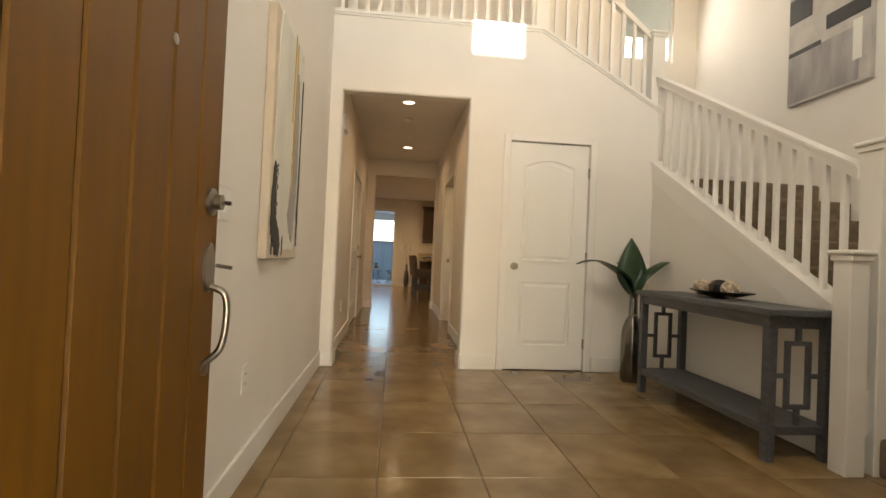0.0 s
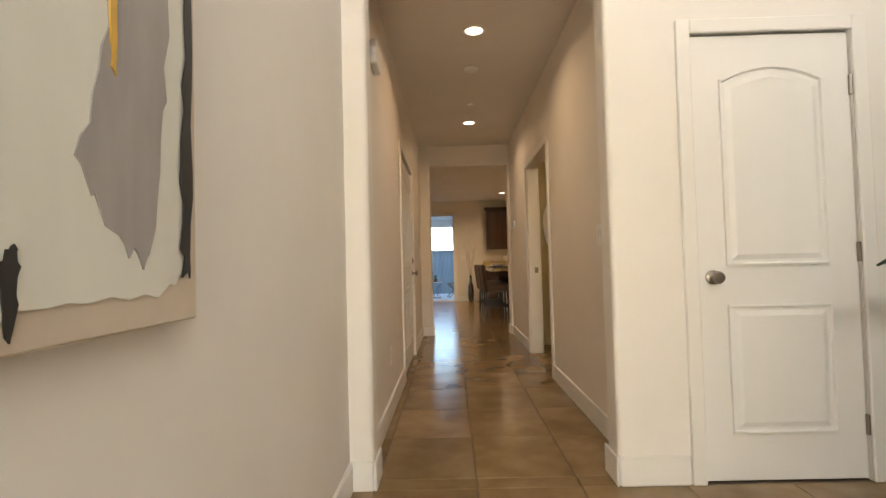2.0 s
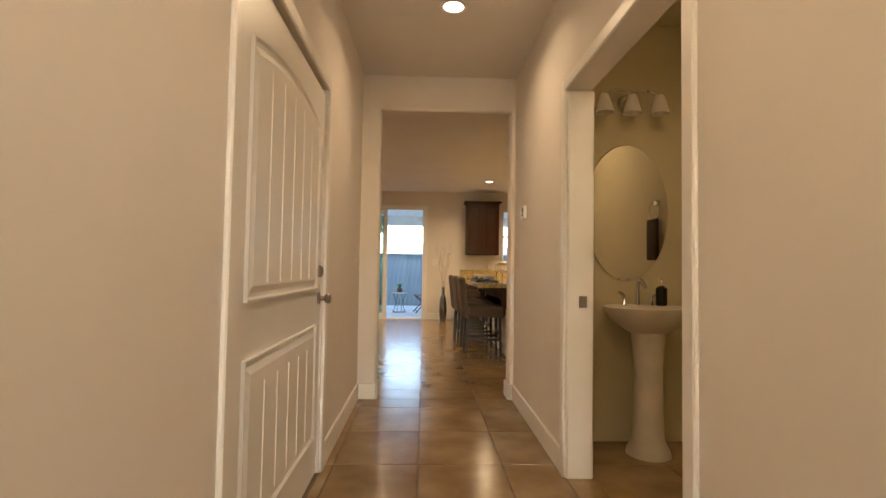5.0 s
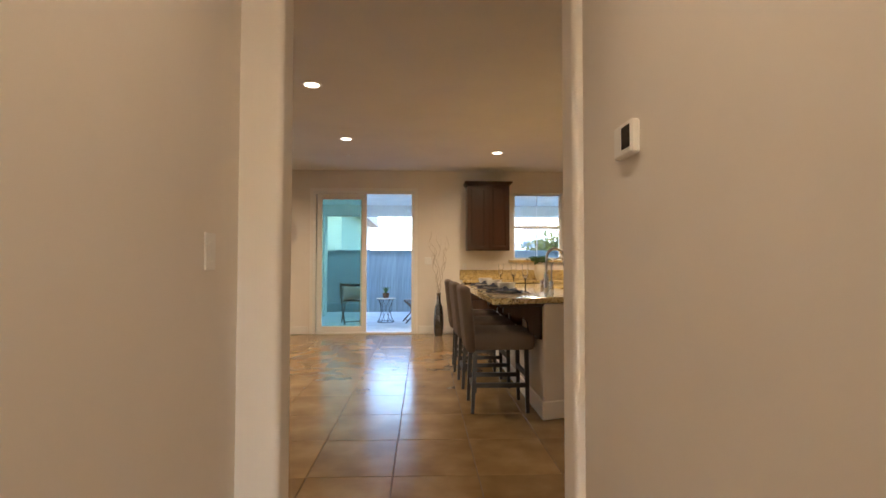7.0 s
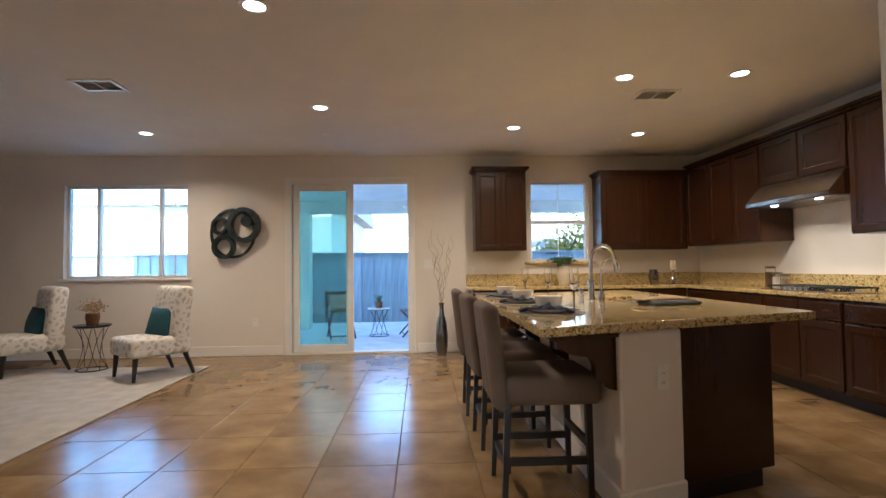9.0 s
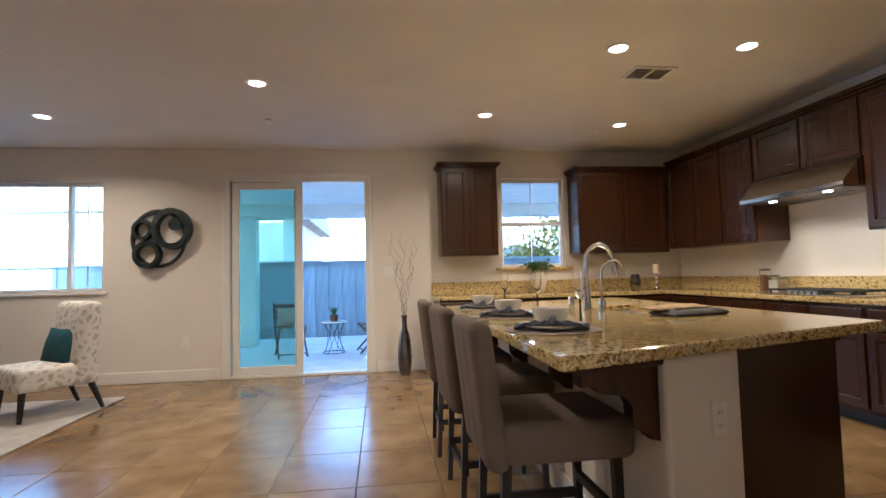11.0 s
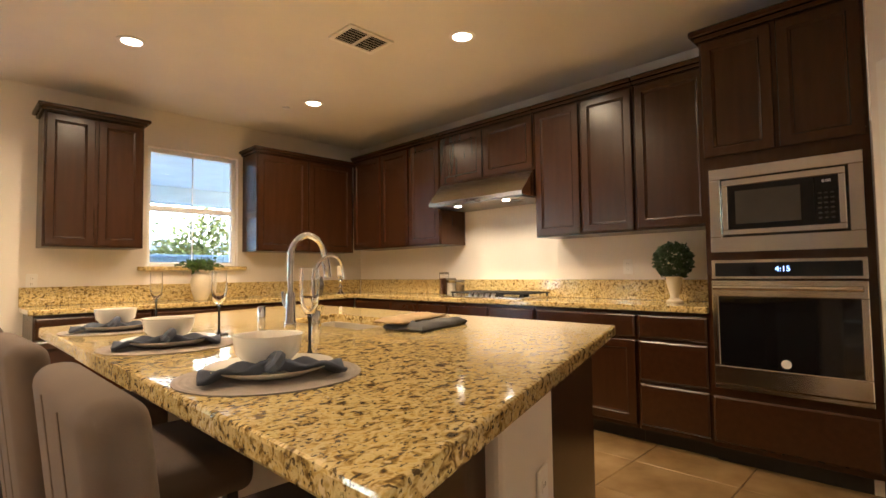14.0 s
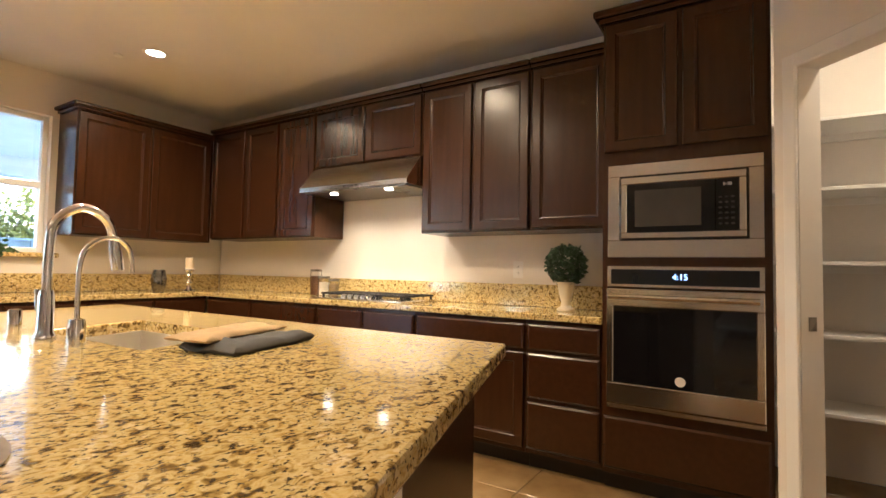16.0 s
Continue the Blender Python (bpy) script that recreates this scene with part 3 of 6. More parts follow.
B = 0.135
trim_run("tall white painted baseboard in the foyer", [(FX0, FX0 + 0.016, 0.05, ARCH - 0.016, 0, B), (FX0, -0.002, ARCH - 0.016, ARCH, 0, B), (0.0, 0.014, ARCH - 0.016, ARCH + 0.17, 0, B), (1.096, 1.11, ARCH - 0.016, ARCH + 0.17, 0, B), (1.112, 1.43, ARCH - 0.016, ARCH, 0, B), (2.31, SX - 0.018, ARCH - 0.016, ARCH, 0, B), (SX - 0.016, SX, 2.06, ARCH - 0.002, 0, B)])
trim_run("tall white painted baseboard in the hall", [(HX0, HX0 + 0.016, ARCH + 0.17, 6.05, 0, B), (HX0, HX0 + 0.016, 7.47, HEND - 0.016, 0, B), (HX1 - 0.016, HX1, ARCH + 0.17, 6.05, 0, B), (HX1 - 0.016, HX1, 7.41, HEND - 0.016, 0, B), (HX0, 0.098, HEND - 0.016, HEND, 0, B), (0.10, 0.114, HEND - 0.016, HEND + 0.17, 0, B), (1.212, HX1, HEND - 0.016, HEND, 0, B), (1.196, 1.21, HEND - 0.016, HEND + 0.17, 0, B)])
trim_run("tall white painted baseboard in the living room", [(LX, 0.1, HEND + 0.16, HEND + 0.176, 0, B), (LX, -1.27, BACK - 0.016, BACK, 0, B), (0.56, 1.3, BACK - 0.016, BACK, 0, B)])


def casing(name, label, x0, x1, z1, m, width=0.065, depth=0.018):
    """Door casing round an opening in the wall plane y = 0 of m, standing out to -y."""
    bm = bmesh.new()
    add_box(bm, x0 - width, x0, -depth, 0, 0, z1 + width, 0.005, m)
    add_box(bm, x1, x1 + width, -depth, 0, 0, z1 + width, 0.005, m)
    add_box(bm, x0, x1, -depth, 0, z1, z1 + width, 0.005, m)
    return single(name, bm, M["trim"], label, "trim", "structure")


LEFT = pose(HX0, 0, 0, 0, 0, 90)  # faces +x: local x runs along world y
RIGHT = pose(HX1, 0, 0, 0, 0, -90)
casing("trim_closet", "white painted closet door casing", 1.5, 2.24, 2.055, pose(0, ARCH, 0))
casing("trim_garage", "white painted hall door casing", 6.12, 7.40, 2.055, LEFT)
casing("trim_bath", "white painted powder room door casing", -7.34, -6.12, 2.075, RIGHT)
casing("trim_pantry", "white painted pantry door casing", 0.12, 0.86, 2.075, DIAG)
trim_run("white painted door jambs of the powder room", [(HX1, HX1 + 0.14, 7.32, 7.338, 0, 2.07), (HX1, HX1 + 0.14, 6.122, 6.14, 0, 2.07)], "jamb")

# ---- doors ----


def panel_door(name, label, width, height, m, arched=True, planked=False, knob_side=1, hinge_at=(0.25, 1.03, 1.8), hardware=("knob",)):
    """A moulded door leaf in the plane y = 0 of m (front at -y), with two recessed panels."""
    t = tagged(thing(name, label, "door", m), kind="structure")
    bm = box(0, width, 0, 0.035, 0.008, height, 0.002)
    part("leaf", bm, M["door"], t)
    for n, (z0, z1) in enumerate(((0.22, 0.80), (0.98, height - 0.15))):
        a, b = 0.13, width - 0.13
        bm = bmesh.new()
        top = [(b, z1), (a, z1)]
        if n and arched:
            top = [(a + (b - a) * (1 - k / 10), z1 - 0.06 + 0.06 * (1 - (1 - k / 5) ** 2)) for k in range(11)]
        outer = [(a, z0), (b, z0)] + top
        c = Vector(((a + b) / 2, (z0 + z1) / 2))
        def inset(d):
            return [(u + d * (1 if u < c.x - 1e-6 else -1 if u > c.x + 1e-6 else 0), v + d * (1 if v < c.y else -1)) for u, v in outer]
        levels = [(0.0, 0.0), (0.008, 0.0), (0.014, 0.0115), (0.026, 0.0115), (0.05, 0.001), (0.056, 0.001)]
        rings = [[bm.verts.new((u, -0.0125 + y, v)) for u, v in inset(d)] for d, y in levels]
        k = len(outer)
        for p, q in zip(rings, rings[1:]):
            for e in range(k):
                bm.faces.new((p[e], p[(e + 1) % k], q[(e + 1) % k], q[e]))
        bm.faces.new(rings[-1])
        back = [bm.verts.new((u, 0.002, v)) for u, v in outer]
        for e in range(k):
            bm.faces.new((rings[0][e], back[e], back[(e + 1) % k], rings[0][(e + 1) % k]))
        p = part("panel", bm, M["door"], t)
        if planked:
            for g in range(1, 6):
                u = a + 0.04 + (b - a - 0.08) * g / 6
                part("groove", box(u - 0.004, u + 0.004, -0.0145, -0.010, z0 + 0.06, z1 - 0.1), M["trim"], p)
    kx = width - 0.065 if knob_side > 0 else 0.065
    for what, z in zip(hardware, (0.93, 1.07)):
        turn = pose(kx, -0.004, z, 90, 0, 0)
        prof = [(0, 0), (0.032, 0), (0.032, 0.006), (0.012, 0.012), (0.012, 0.03), (0.024, 0.04), (0.029, 0.052), (0.024, 0.064), (0, 0.068)] if what == "knob" else [(0, 0), (0.032, 0), (0.032, 0.01), (0.02, 0.02), (0, 0.022)]
        bm = lathe(prof, 20)
        bmesh.ops.transform(bm, matrix=turn, verts=bm.verts)
        part("knob" if what == "knob" else "deadbolt", bm, M["nickel"], t, "satin nickel " + what, True)
    hx = 0 if knob_side > 0 else width
    for z in hinge_at:
        part("hinge", tube([(hx, -0.008, z - 0.045), (hx, -0.008, z + 0.045)], 0.009, 8), M["nickel"], t, "satin nickel hinge")
    return t


panel_door("door_closet", "closed white moulded closet door with arched upper panel", 0.73, 2.05, pose(1.505, ARCH + 0.012, 0), knob_side=-1)
panel_door("door_hall", "closed white planked hall door with knob and deadbolt", 1.27, 2.04, pose(HX0 - 0.012, 6.125, 0, 0, 0, 90), planked=True, hardware=("knob", "deadbolt"))
panel_door("door_bath", "white moulded powder room door standing open", 0.8, 2.05, pose(HX1 + 0.15, 6.13, 0, 0, 0, -4), hardware=("knob",))
single("strike_plate", box(HX1 + 0.06, HX1 + 0.10, 7.312, 7.319, 0.9, 0.96), M["nickel"], "satin nickel strike plate in the door jamb", "strike plate")

door = tagged(thing("door_entry", "open golden brown plank entrance door with bronze handle set", "door", pose(0.012, 0.15, 0, 0, 0, 90)), kind="structure")
part("leaf", box(0, 0.915, 0, 0.045, 0.01, 2.42, 0.003), M["entry_dark"], door)
for k in range(6):
    part("plank", box(0.003 + k * 0.152, 0.149 + k * 0.152, -0.008, 0.004, 0.012, 2.418, 0.005), M["entry"], door)
edge = part("rosette", lathe([(0, 0), (0.036, 0), (0.036, 0.008), (0.02, 0.014), (0.02, 0.03), (0, 0.032)], 20), M["nickel"], door, "aged nickel deadbolt", True)
edge.matrix_local = pose(0.85, -0.008, 1.1, 90, 0, 0)
bm = lathe([(0, 0), (0.034, 0), (0.034, 0.008), (0, 0.012)], 20)
bmesh.ops.transform(bm, matrix=Matrix.Diagonal((1, 1.9, 1, 1)), verts=bm.verts)
plate = part("handle_plate", bm, M["nickel"], door, "aged nickel handle plate", True)
plate.matrix_local = pose(0.85, -0.008, 0.93, 90, 0, 0)
part("handle_grip", tube(smooth_line([(0.85, -0.02, 0.88), (0.85, -0.055, 0.86), (0.85, -0.062, 0.80), (0.85, -0.05, 0.72), (0.85, -0.01, 0.68)]), 0.009, 10), M["nickel"], door, "curved nickel pull handle", True)
bm = lathe([(0, 0), (0.022, 0), (0.022, 0.008), (0, 0.01)], 16)
part("handle_foot", bm, M["nickel"], door, "", True).matrix_local = pose(0.85, -0.008, 0.67, 90, 0, 0)
part("thumb_turn", tube([(0.85, -0.03, 0.935), (0.85, -0.07, 0.93)], 0.005, 8), M["nickel"], door)
part("key_turn", tube([(0.85, -0.03, 1.1), (0.85, -0.06, 1.098)], 0.006, 8), M["nickel"], door)
part("peephole", lathe([(0, 0), (0.012, 0), (0.012, 0.004), (0.006, 0.006), (0, 0.006)], 14), M["nickel"], door).matrix_local = pose(0.60, -0.008, 1.42, 90, 0, 0)

# ---- foyer: stairs ----
SLOPE = 0.583
stair = thing("staircase", "brown carpeted stair with white painted rail and balusters", "staircase")
for k in range(4):
    x = SX + 0.06 + k * 0.26
    part("step", box(x, SX1 - 0.002, 0.86, 1.90, 0.0 if k < 1 else 0.187 * k - 0.02, 0.187 * (k + 1), 0.02, 2), M["carpet"], stair)
for k in range(6):
    y = 1.99 + k * 0.30
    part("step", box(SX + 0.102, SX1 - 0.016, y, y + (0.34 if k < 5 else 0.8), 0.67 + 0.175 * k - 0.02, 0.67 + 0.175 * (k + 1), 0.02, 2), M["carpet"], stair)
for k in range(6):
    x = SX + 0.09 - k * 0.26
    part("step", box(x - 0.29, x, ARCH + 0.17, 5.3, 1.6 + 0.178 * k - 0.02, 1.6 + 0.178 * (k + 1), 0.02, 2), M["carpet"], stair)


def sloped(u0, v0, u1, v1, w, h):
    return prism([(u0, v0), (u1, v1), (u1, v1 + h), (u0, v0 + h)], w)


rail = thing("stair_rail", "white painted stair handrail with square balusters and newel posts", "railing")


def along_y(bm, off):
    bmesh.ops.transform(bm, matrix=pose(SX + 0.05 + off, 0, 0, 0, 0, 90), verts=bm.verts)
    return bm


def cap_z(y):
    return 0.83 + SLOPE * (y - 2.15)


part("cap", along_y(sloped(1.99, cap_z(1.99), 4.17, cap_z(4.17), 0.15, 0.035), 0.075), M["trim"], rail)
part("skirt", along_y(sloped(1.99, cap_z(1.99) - 0.15, ARCH - 0.01, cap_z(ARCH - 0.01) - 0.15, 0.014, 0.15), -0.05), M["trim"], rail)
part("handrail", along_y(sloped(1.99, cap_z(1.99) + 0.74, 4.2, cap_z(4.2) + 0.74, 0.062, 0.055), 0.031), M["trim"], rail)
part("rail_cap", along_y(sloped(1.99, cap_z(1.99) + 0.797, 4.2, cap_z(4.2) + 0.797, 0.085, 0.02), 0.042), M["trim"], rail)
for k in range(17):
    y = 2.09 + k * 0.121
    part("baluster", box(SX + 0.036, SX + 0.064, y - 0.014, y + 0.014, cap_z(y) + 0.03, cap_z(y) + 0.745), M["trim"], rail)


def newel(x, y, z0, z1, parent, w=0.062):
    part("newel_post", box(x - w, x + w, y - w, y + w, z0, z1, 0.004), M["trim"], parent)
    part("newel_cap", add_box(box(x - w - 0.022, x + w + 0.022, y - w - 0.022, y + w + 0.022, z1 + 0.02, z1 + 0.045, 0.008), x - w - 0.01, x + w + 0.01, y - w - 0.01, y + w + 0.01, z1 - 0.01, z1 + 0.02, 0.004), M["trim"], parent)


newel(SX - 0.07, 1.92, 0.0, 1.06, rail, 0.052)
newel(SX + 0.09, 1.93, 0.0, 1.62, rail, 0.06)
newel(SX + 0.03, ARCH + 0.08, 2.3, 3.13, rail)
# short rail beside the first steps
part("side_stringer", prism([(SX - 0.02, 0.16), (SX1, 0.95), (SX1, 1.18), (SX - 0.02, 0.39)], 0.03, pose(0, 1.905, 0)), M["trim"], rail)
part("side_rail", prism([(SX + 0.15, 1.10), (SX1, 1.72), (SX1, 1.79), (SX + 0.15, 1.17)], 0.05, pose(0, 1.90, 0)), M["trim"], rail)
for k in range(8):
    x = SX + 0.22 + k * 0.12
    z = 0.39 + 0.72 * (x - SX)
    part("baluster", box(x - 0.014, x + 0.014, 1.911, 1.939, z - 0.04, z + 0.67), M["trim"], rail)
# upper flight and gallery
part("upper_trim", prism([(1.75, 3.075), (SX + 0.09, 2.40), (SX + 0.09, 2.43), (1.75, 3.105), (FX0, 3.105), (FX0, 3.075)], 0.2, pose(0, ARCH - 0.02, 0)), M["trim"], rail)
part("upper_apron", prism([(1.75, 3.055), (SX + 0.09, 2.38), (SX + 0.09, 2.402), (1.75, 3.077), (FX0, 3.077), (FX0, 3.055)], 0.01, pose(0, ARCH - 0.01, 0)), M["trim"], rail)
part("upper_handrail", prism([(1.75, 4.0), (SX, 3.08), (SX, 3.14), (1.75, 4.06), (FX0, 4.06), (FX0, 4.0)], 0.06, pose(0, ARCH + 0.05, 0)), M["trim"], rail)
for k in range(27):
    x = FX0 + 0.06 + k * 0.108
    if x < SX - 0.08:
        z = 3.10 if x < 1.75 else 3.10 - 0.567 * (x - 1.75)
        part("baluster", box(x - 0.016, x + 0.016, ARCH + 0.064, ARCH + 0.096, z, z + 0.86 + (0 if x < 1.75 else -0.19 * (x - 1.75))), M["trim"], rail)
newel(1.75, ARCH + 0.08, 3.1, 4.1, rail)
skirt = along_y(sloped(2.0, 0.33, 4.9, 0.33 + SLOPE * 2.9, 0.014, 0.14), SX1 - SX - 0.052)
single("baseboard", skirt, M["trim"], "white painted skirting up the stair wall", "trim", "structure")
# upstairs window
win = thing("window_upstairs", "white framed upstairs window, brightly lit", "window", kind="structure")
bm = bmesh.new()
for p in ((3.1, 3.14, 3.45, 4.4), (3.71, 3.75, 3.45, 4.4), (3.14, 3.71, 3.45, 3.49), (3.14, 3.71, 4.36, 4.4)):
    add_box(bm, p[0], p[1], 5.38, 5.44, p[2], p[3])
part("window_frame", bm, M["vinyl"], win)
part("pane", box(3.14, 3.71, 5.40, 5.406, 3.49, 4.36), M["glass"], win).visible_shadow = False

# ---- foyer: console, vase, paintings ----
con = thing("console_table", "grey washed wooden console table with open fretwork ends", "console table")
cx0, cx1, cy0, cy1 = 2.44, 2.81, 2.04, 3.40
part("tabletop", box(cx0 - 0.02, cx1, cy0 - 0.03, cy1 + 0.03, 0.755, 0.79, 0.004), M["grey_wood"], con)
part("apron", box(cx0 + 0.01, cx1 - 0.01, cy0 + 0.01, cy1 - 0.01, 0.69, 0.755, 0.002), M["grey_wood"], con)
part("shelf", box(cx0 + 0.005, cx1 - 0.005, cy0 + 0.005, cy1 - 0.005, 0.14, 0.185, 0.003), M["grey_wood"], con)
for x in (cx0, cx1 - 0.05):
    for y in (cy0, cy1 - 0.05):
        part("leg", box(x, x + 0.05, y, y + 0.05, 0, 0.756, 0.003), M["grey_wood"], con)
for y in (cy0 + 0.015, cy1 - 0.035):
    bm = bmesh.new()
    a, b, t = cx0 + 0.115, cx1 - 0.115, 0.022
    for p in ((a, b, 0.27, 0.27 + t), (a, b, 0.60, 0.60 + t), (a, a + t, 0.29, 0.60), (b - t, b, 0.29, 0.60), ((a + b) / 2 - t / 2, (a + b) / 2 + t / 2, 0.185, 0.27), ((a + b) / 2 - t / 2, (a + b) / 2 + t / 2, 0.62, 0.69), (cx0 + 0.05, a, 0.43, 0.43 + t), (b, cx1 - 0.05, 0.43, 0.43 + t)):
        add_box(bm, p[0], p[1], y, y + 0.022, p[2], p[3])
    part("fretwork", bm, M["grey_wood"], con)


def dish():
    bm = lathe([(0.0, 0.0), (0.06, 0.0), (0.2, 0.03), (0.27, 0.045), (0.272, 0.05), (0.2, 0.04), (0.06, 0.012), (0.0, 0.012)], 32)
    bmesh.ops.transform(bm, matrix=Matrix.Diagonal((0.5, 1, 1, 1)), verts=bm.verts)
    return bm


single("tray", dish(), M["black"], "long black oval dish on the console", "tray", smooth=True, m=pose(2.64, 2.72, 0.791))


def woven_ball(name, m, radius, material, label):
    """A ball of crossing canes."""
    t = thing(name, label, "ornament", m, "decorative balls in the dish")
    rnd = random.Random(radius * 1000 + m.translation.y * 100)
    for k in range(9):
        r = Euler((rnd.uniform(0, 3), rnd.uniform(0, 3), rnd.uniform(0, 3))).to_matrix()
        pts = [r @ Vector((radius * math.cos(a), radius * math.sin(a), 0)) for a in (2 * math.pi * j / 20 for j in range(20))]
        part("cane", tube(pts, 0.008, 5, None, True), material, t)
    part("core", lathe([(radius * 0.82 * math.sin(math.pi * k / 8), -radius * 0.82 * math.cos(math.pi * k / 8)) for k in range(9)], 14), material, t, "", True)
    return t


for y, x, mt, lab in ((2.60, 2.62, "wicker", "cream woven cane ball"), (2.72, 2.64, "black_wood", "dark woven cane ball"), (2.80, 2.67, "spice", "brown woven cane ball"), (2.86, 2.60, "wicker", "cream woven cane ball")):
    woven_ball("woven_ball", pose(x, y, 0.855), 0.05, M[mt], lab + " lying in the dish")

vase = thing("floor_vase", "tall bottle-shaped smoky silver floor vase with big leaves", "vase", pose(2.55, 3.72, 0))
part("bottle", lathe([(0, 0), (0.085, 0), (0.092, 0.02), (0.092, 0.36), (0.085, 0.44), (0.06, 0.51), (0.036, 0.55), (0.032, 0.72), (0.036, 0.735), (0.026, 0.735), (0.024, 0.55), (0, 0.5)], 28), M["silver"], vase, "", True)
part("neck_band", lathe([(0.037, 0.553), (0.041, 0.56), (0.037, 0.567)], 24), M["nickel"], vase, "", True)


def big_leaf(m, length, width, bend, parent):
    bm = bmesh.new()
    rows = []
    for k in range(13):
        t = k / 12
        w = width * math.sin(math.pi * min(1, t * 1.02) ** 0.8) * (1 if t < 1 else 0) + 0.004
        z, y = length * t * math.cos(bend * t), length * t * math.sin(bend * t)
        rows.append([bm.verts.new(m @ Vector((w * s, y + 0.25 * abs(s) * w, z + 0.012 * math.sin(9 * t) * abs(s)))) for s in (-1, -0.5, 0, 0.5, 1)])
    for a, b in zip(rows, rows[1:]):
        for j in range(4):
            bm.faces.new((a[j], a[j + 1], b[j + 1], b[j]))
    ob = part("leaf", bm, M["dark_leaf"], parent, "", True)
    md = ob.modifiers.new("thickness", "SOLIDIFY")
    md.thickness = 0.003


for turn, bend, ln, w in ((0, 0.15, 0.52, 0.135), (95, 1.1, 0.60, 0.09), (-85, 1.0, 0.60, 0.09), (40, 0.5, 0.34, 0.065), (-40, 0.4, 0.40, 0.065)):
    big_leaf(pose(0, 0, 0.70, 0, 0, turn), ln, w, bend, vase)
    part("stem", tube([(0, 0, 0.45), (0, 0, 0.72)], 0.006, 6), M["leaf"], vase)

# abstract painting beside the entrance
art = thing("painting", "tall abstract painting in black, grey, gold and white on canvas", "painting", pose(FX0, 0, 0, 0, 0, 90))
part("canvas", box(1.94, 2.59, -0.042, -0.002, 0.94, 2.10, 0.003), M["canvas"], art)


def stroke(points, name, material, parent, y, seed=0, ragged=0.006):
    """A dab of paint with a ragged rim, in x and z."""
    rnd = random.Random(seed)
    pts = smooth_line([(u, 0, v) for u, v in points], 6)
    out = [(p.x + rnd.uniform(-ragged, ragged), p.z + rnd.uniform(-ragged, ragged) * 2) for p in pts[:-1]]
    return part(name, prism(out, 0.0025, pose(0, y, 0)), material, parent)


stroke([(1.98, 1.02), (2.10, 0.975), (2.3, 0.99), (2.5, 1.0), (2.555, 1.1), (2.56, 1.6), (2.55, 2.08), (2.2, 2.09), (2.03, 2.08), (2.0, 1.6), (2.0, 1.2), (2.02, 1.02)], "white_field", M["paint_white"], art, -0.0445, 1)
stroke([(1.970, 1.06), (2.010, 1.04), (2.050, 0.99), (2.090, 0.955), (2.150, 0.965), (2.165, 1.02), (2.120, 1.085), (2.075, 1.13), (2.055, 1.2), (2.050, 1.3), (2.040, 1.385), (2.000, 1.38), (1.985, 1.3), (1.970, 1.15), (1.970, 1.06)], "black_stroke", M["paint_black"], art, -0.047, 2, 0.006)
dabs = random.Random(21)
for k in range(26):
    u, v = 2.05 + dabs.uniform(-0.004, 0.03), 1.14 + 0.0098 * k
    w, h = dabs.uniform(0.003, 0.012), dabs.uniform(0.003, 0.008)
    stroke([(u - w, v), (u, v - h), (u + w, v), (u, v + h), (u - w, v)], "dry_dab", M["paint_black"], art, -0.0468, k, 0.001)
for u0, w in ((2.01, 0.012), (2.07, 0.016), (2.12, 0.010), (2.22, 0.012)):
    stroke([(u0 - w, 1.03), (u0, 0.955), (u0 + w, 1.03), (u0, 1.05), (u0 - w, 1.03)], "black_drip", M["paint_black"], art, -0.0466, int(u0 * 100), 0.003)
stroke([(2.310, 1.16), (2.390, 1.06), (2.450, 1.06), (2.490, 1.3), (2.500, 1.6), (2.470, 1.9), (2.410, 1.9), (2.380, 1.6), (2.360, 1.35), (2.310, 1.16)], "grey_stroke", M["paint_grey"], art, -0.047, 3, 0.008)
stroke([(2.535, 1.02), (2.56, 1.05), (2.565, 1.4), (2.572, 1.9), (2.555, 1.9), (2.55, 1.5), (2.535, 1.2), (2.535, 1.02)], "black_stroke", M["paint_black"], art, -0.0495, 4)
stroke([(2.365, 1.32), (2.375, 1.3), (2.390, 1.6), (2.405, 2.05), (2.390, 2.05), (2.375, 1.7), (2.365, 1.32)], "gold_stroke", M["paint_gold"], art, -0.0495, 5, 0.003)
stroke([(2.320, 1.68), (2.330, 1.68), (2.350, 2.08), (2.340, 2.08), (2.320, 1.68)], "gold_stroke", M["paint_gold"], art, -0.0495, 6, 0.002)

art = thing("painting", "large abstract painting in grey, black and white", "painting", pose(SX1, 0, 0, 0, 0, -90))
part("canvas", box(-3.85, -3.05, -0.042, -0.002, 2.48, 3.5, 0.003), M["paint_pale"], art)
part("grey_field", box(-3.845, -3.15, -0.0445, -0.04, 2.5, 2.93), M["paint_grey"], art)
for p in ((-3.84, -3.6, 3.22, 3.44), (-3.45, -3.06, 3.02, 3.14), (-3.84, -3.5, 2.92, 2.96)):
    part("black_stroke", box(p[0], p[1], -0.047, -0.043, p[2], p[3]), M["paint_black"], art)
part("white_stroke", box(-3.2, -3.12, -0.047, -0.043, 2.66, 2.98), M["paint_white"], art)


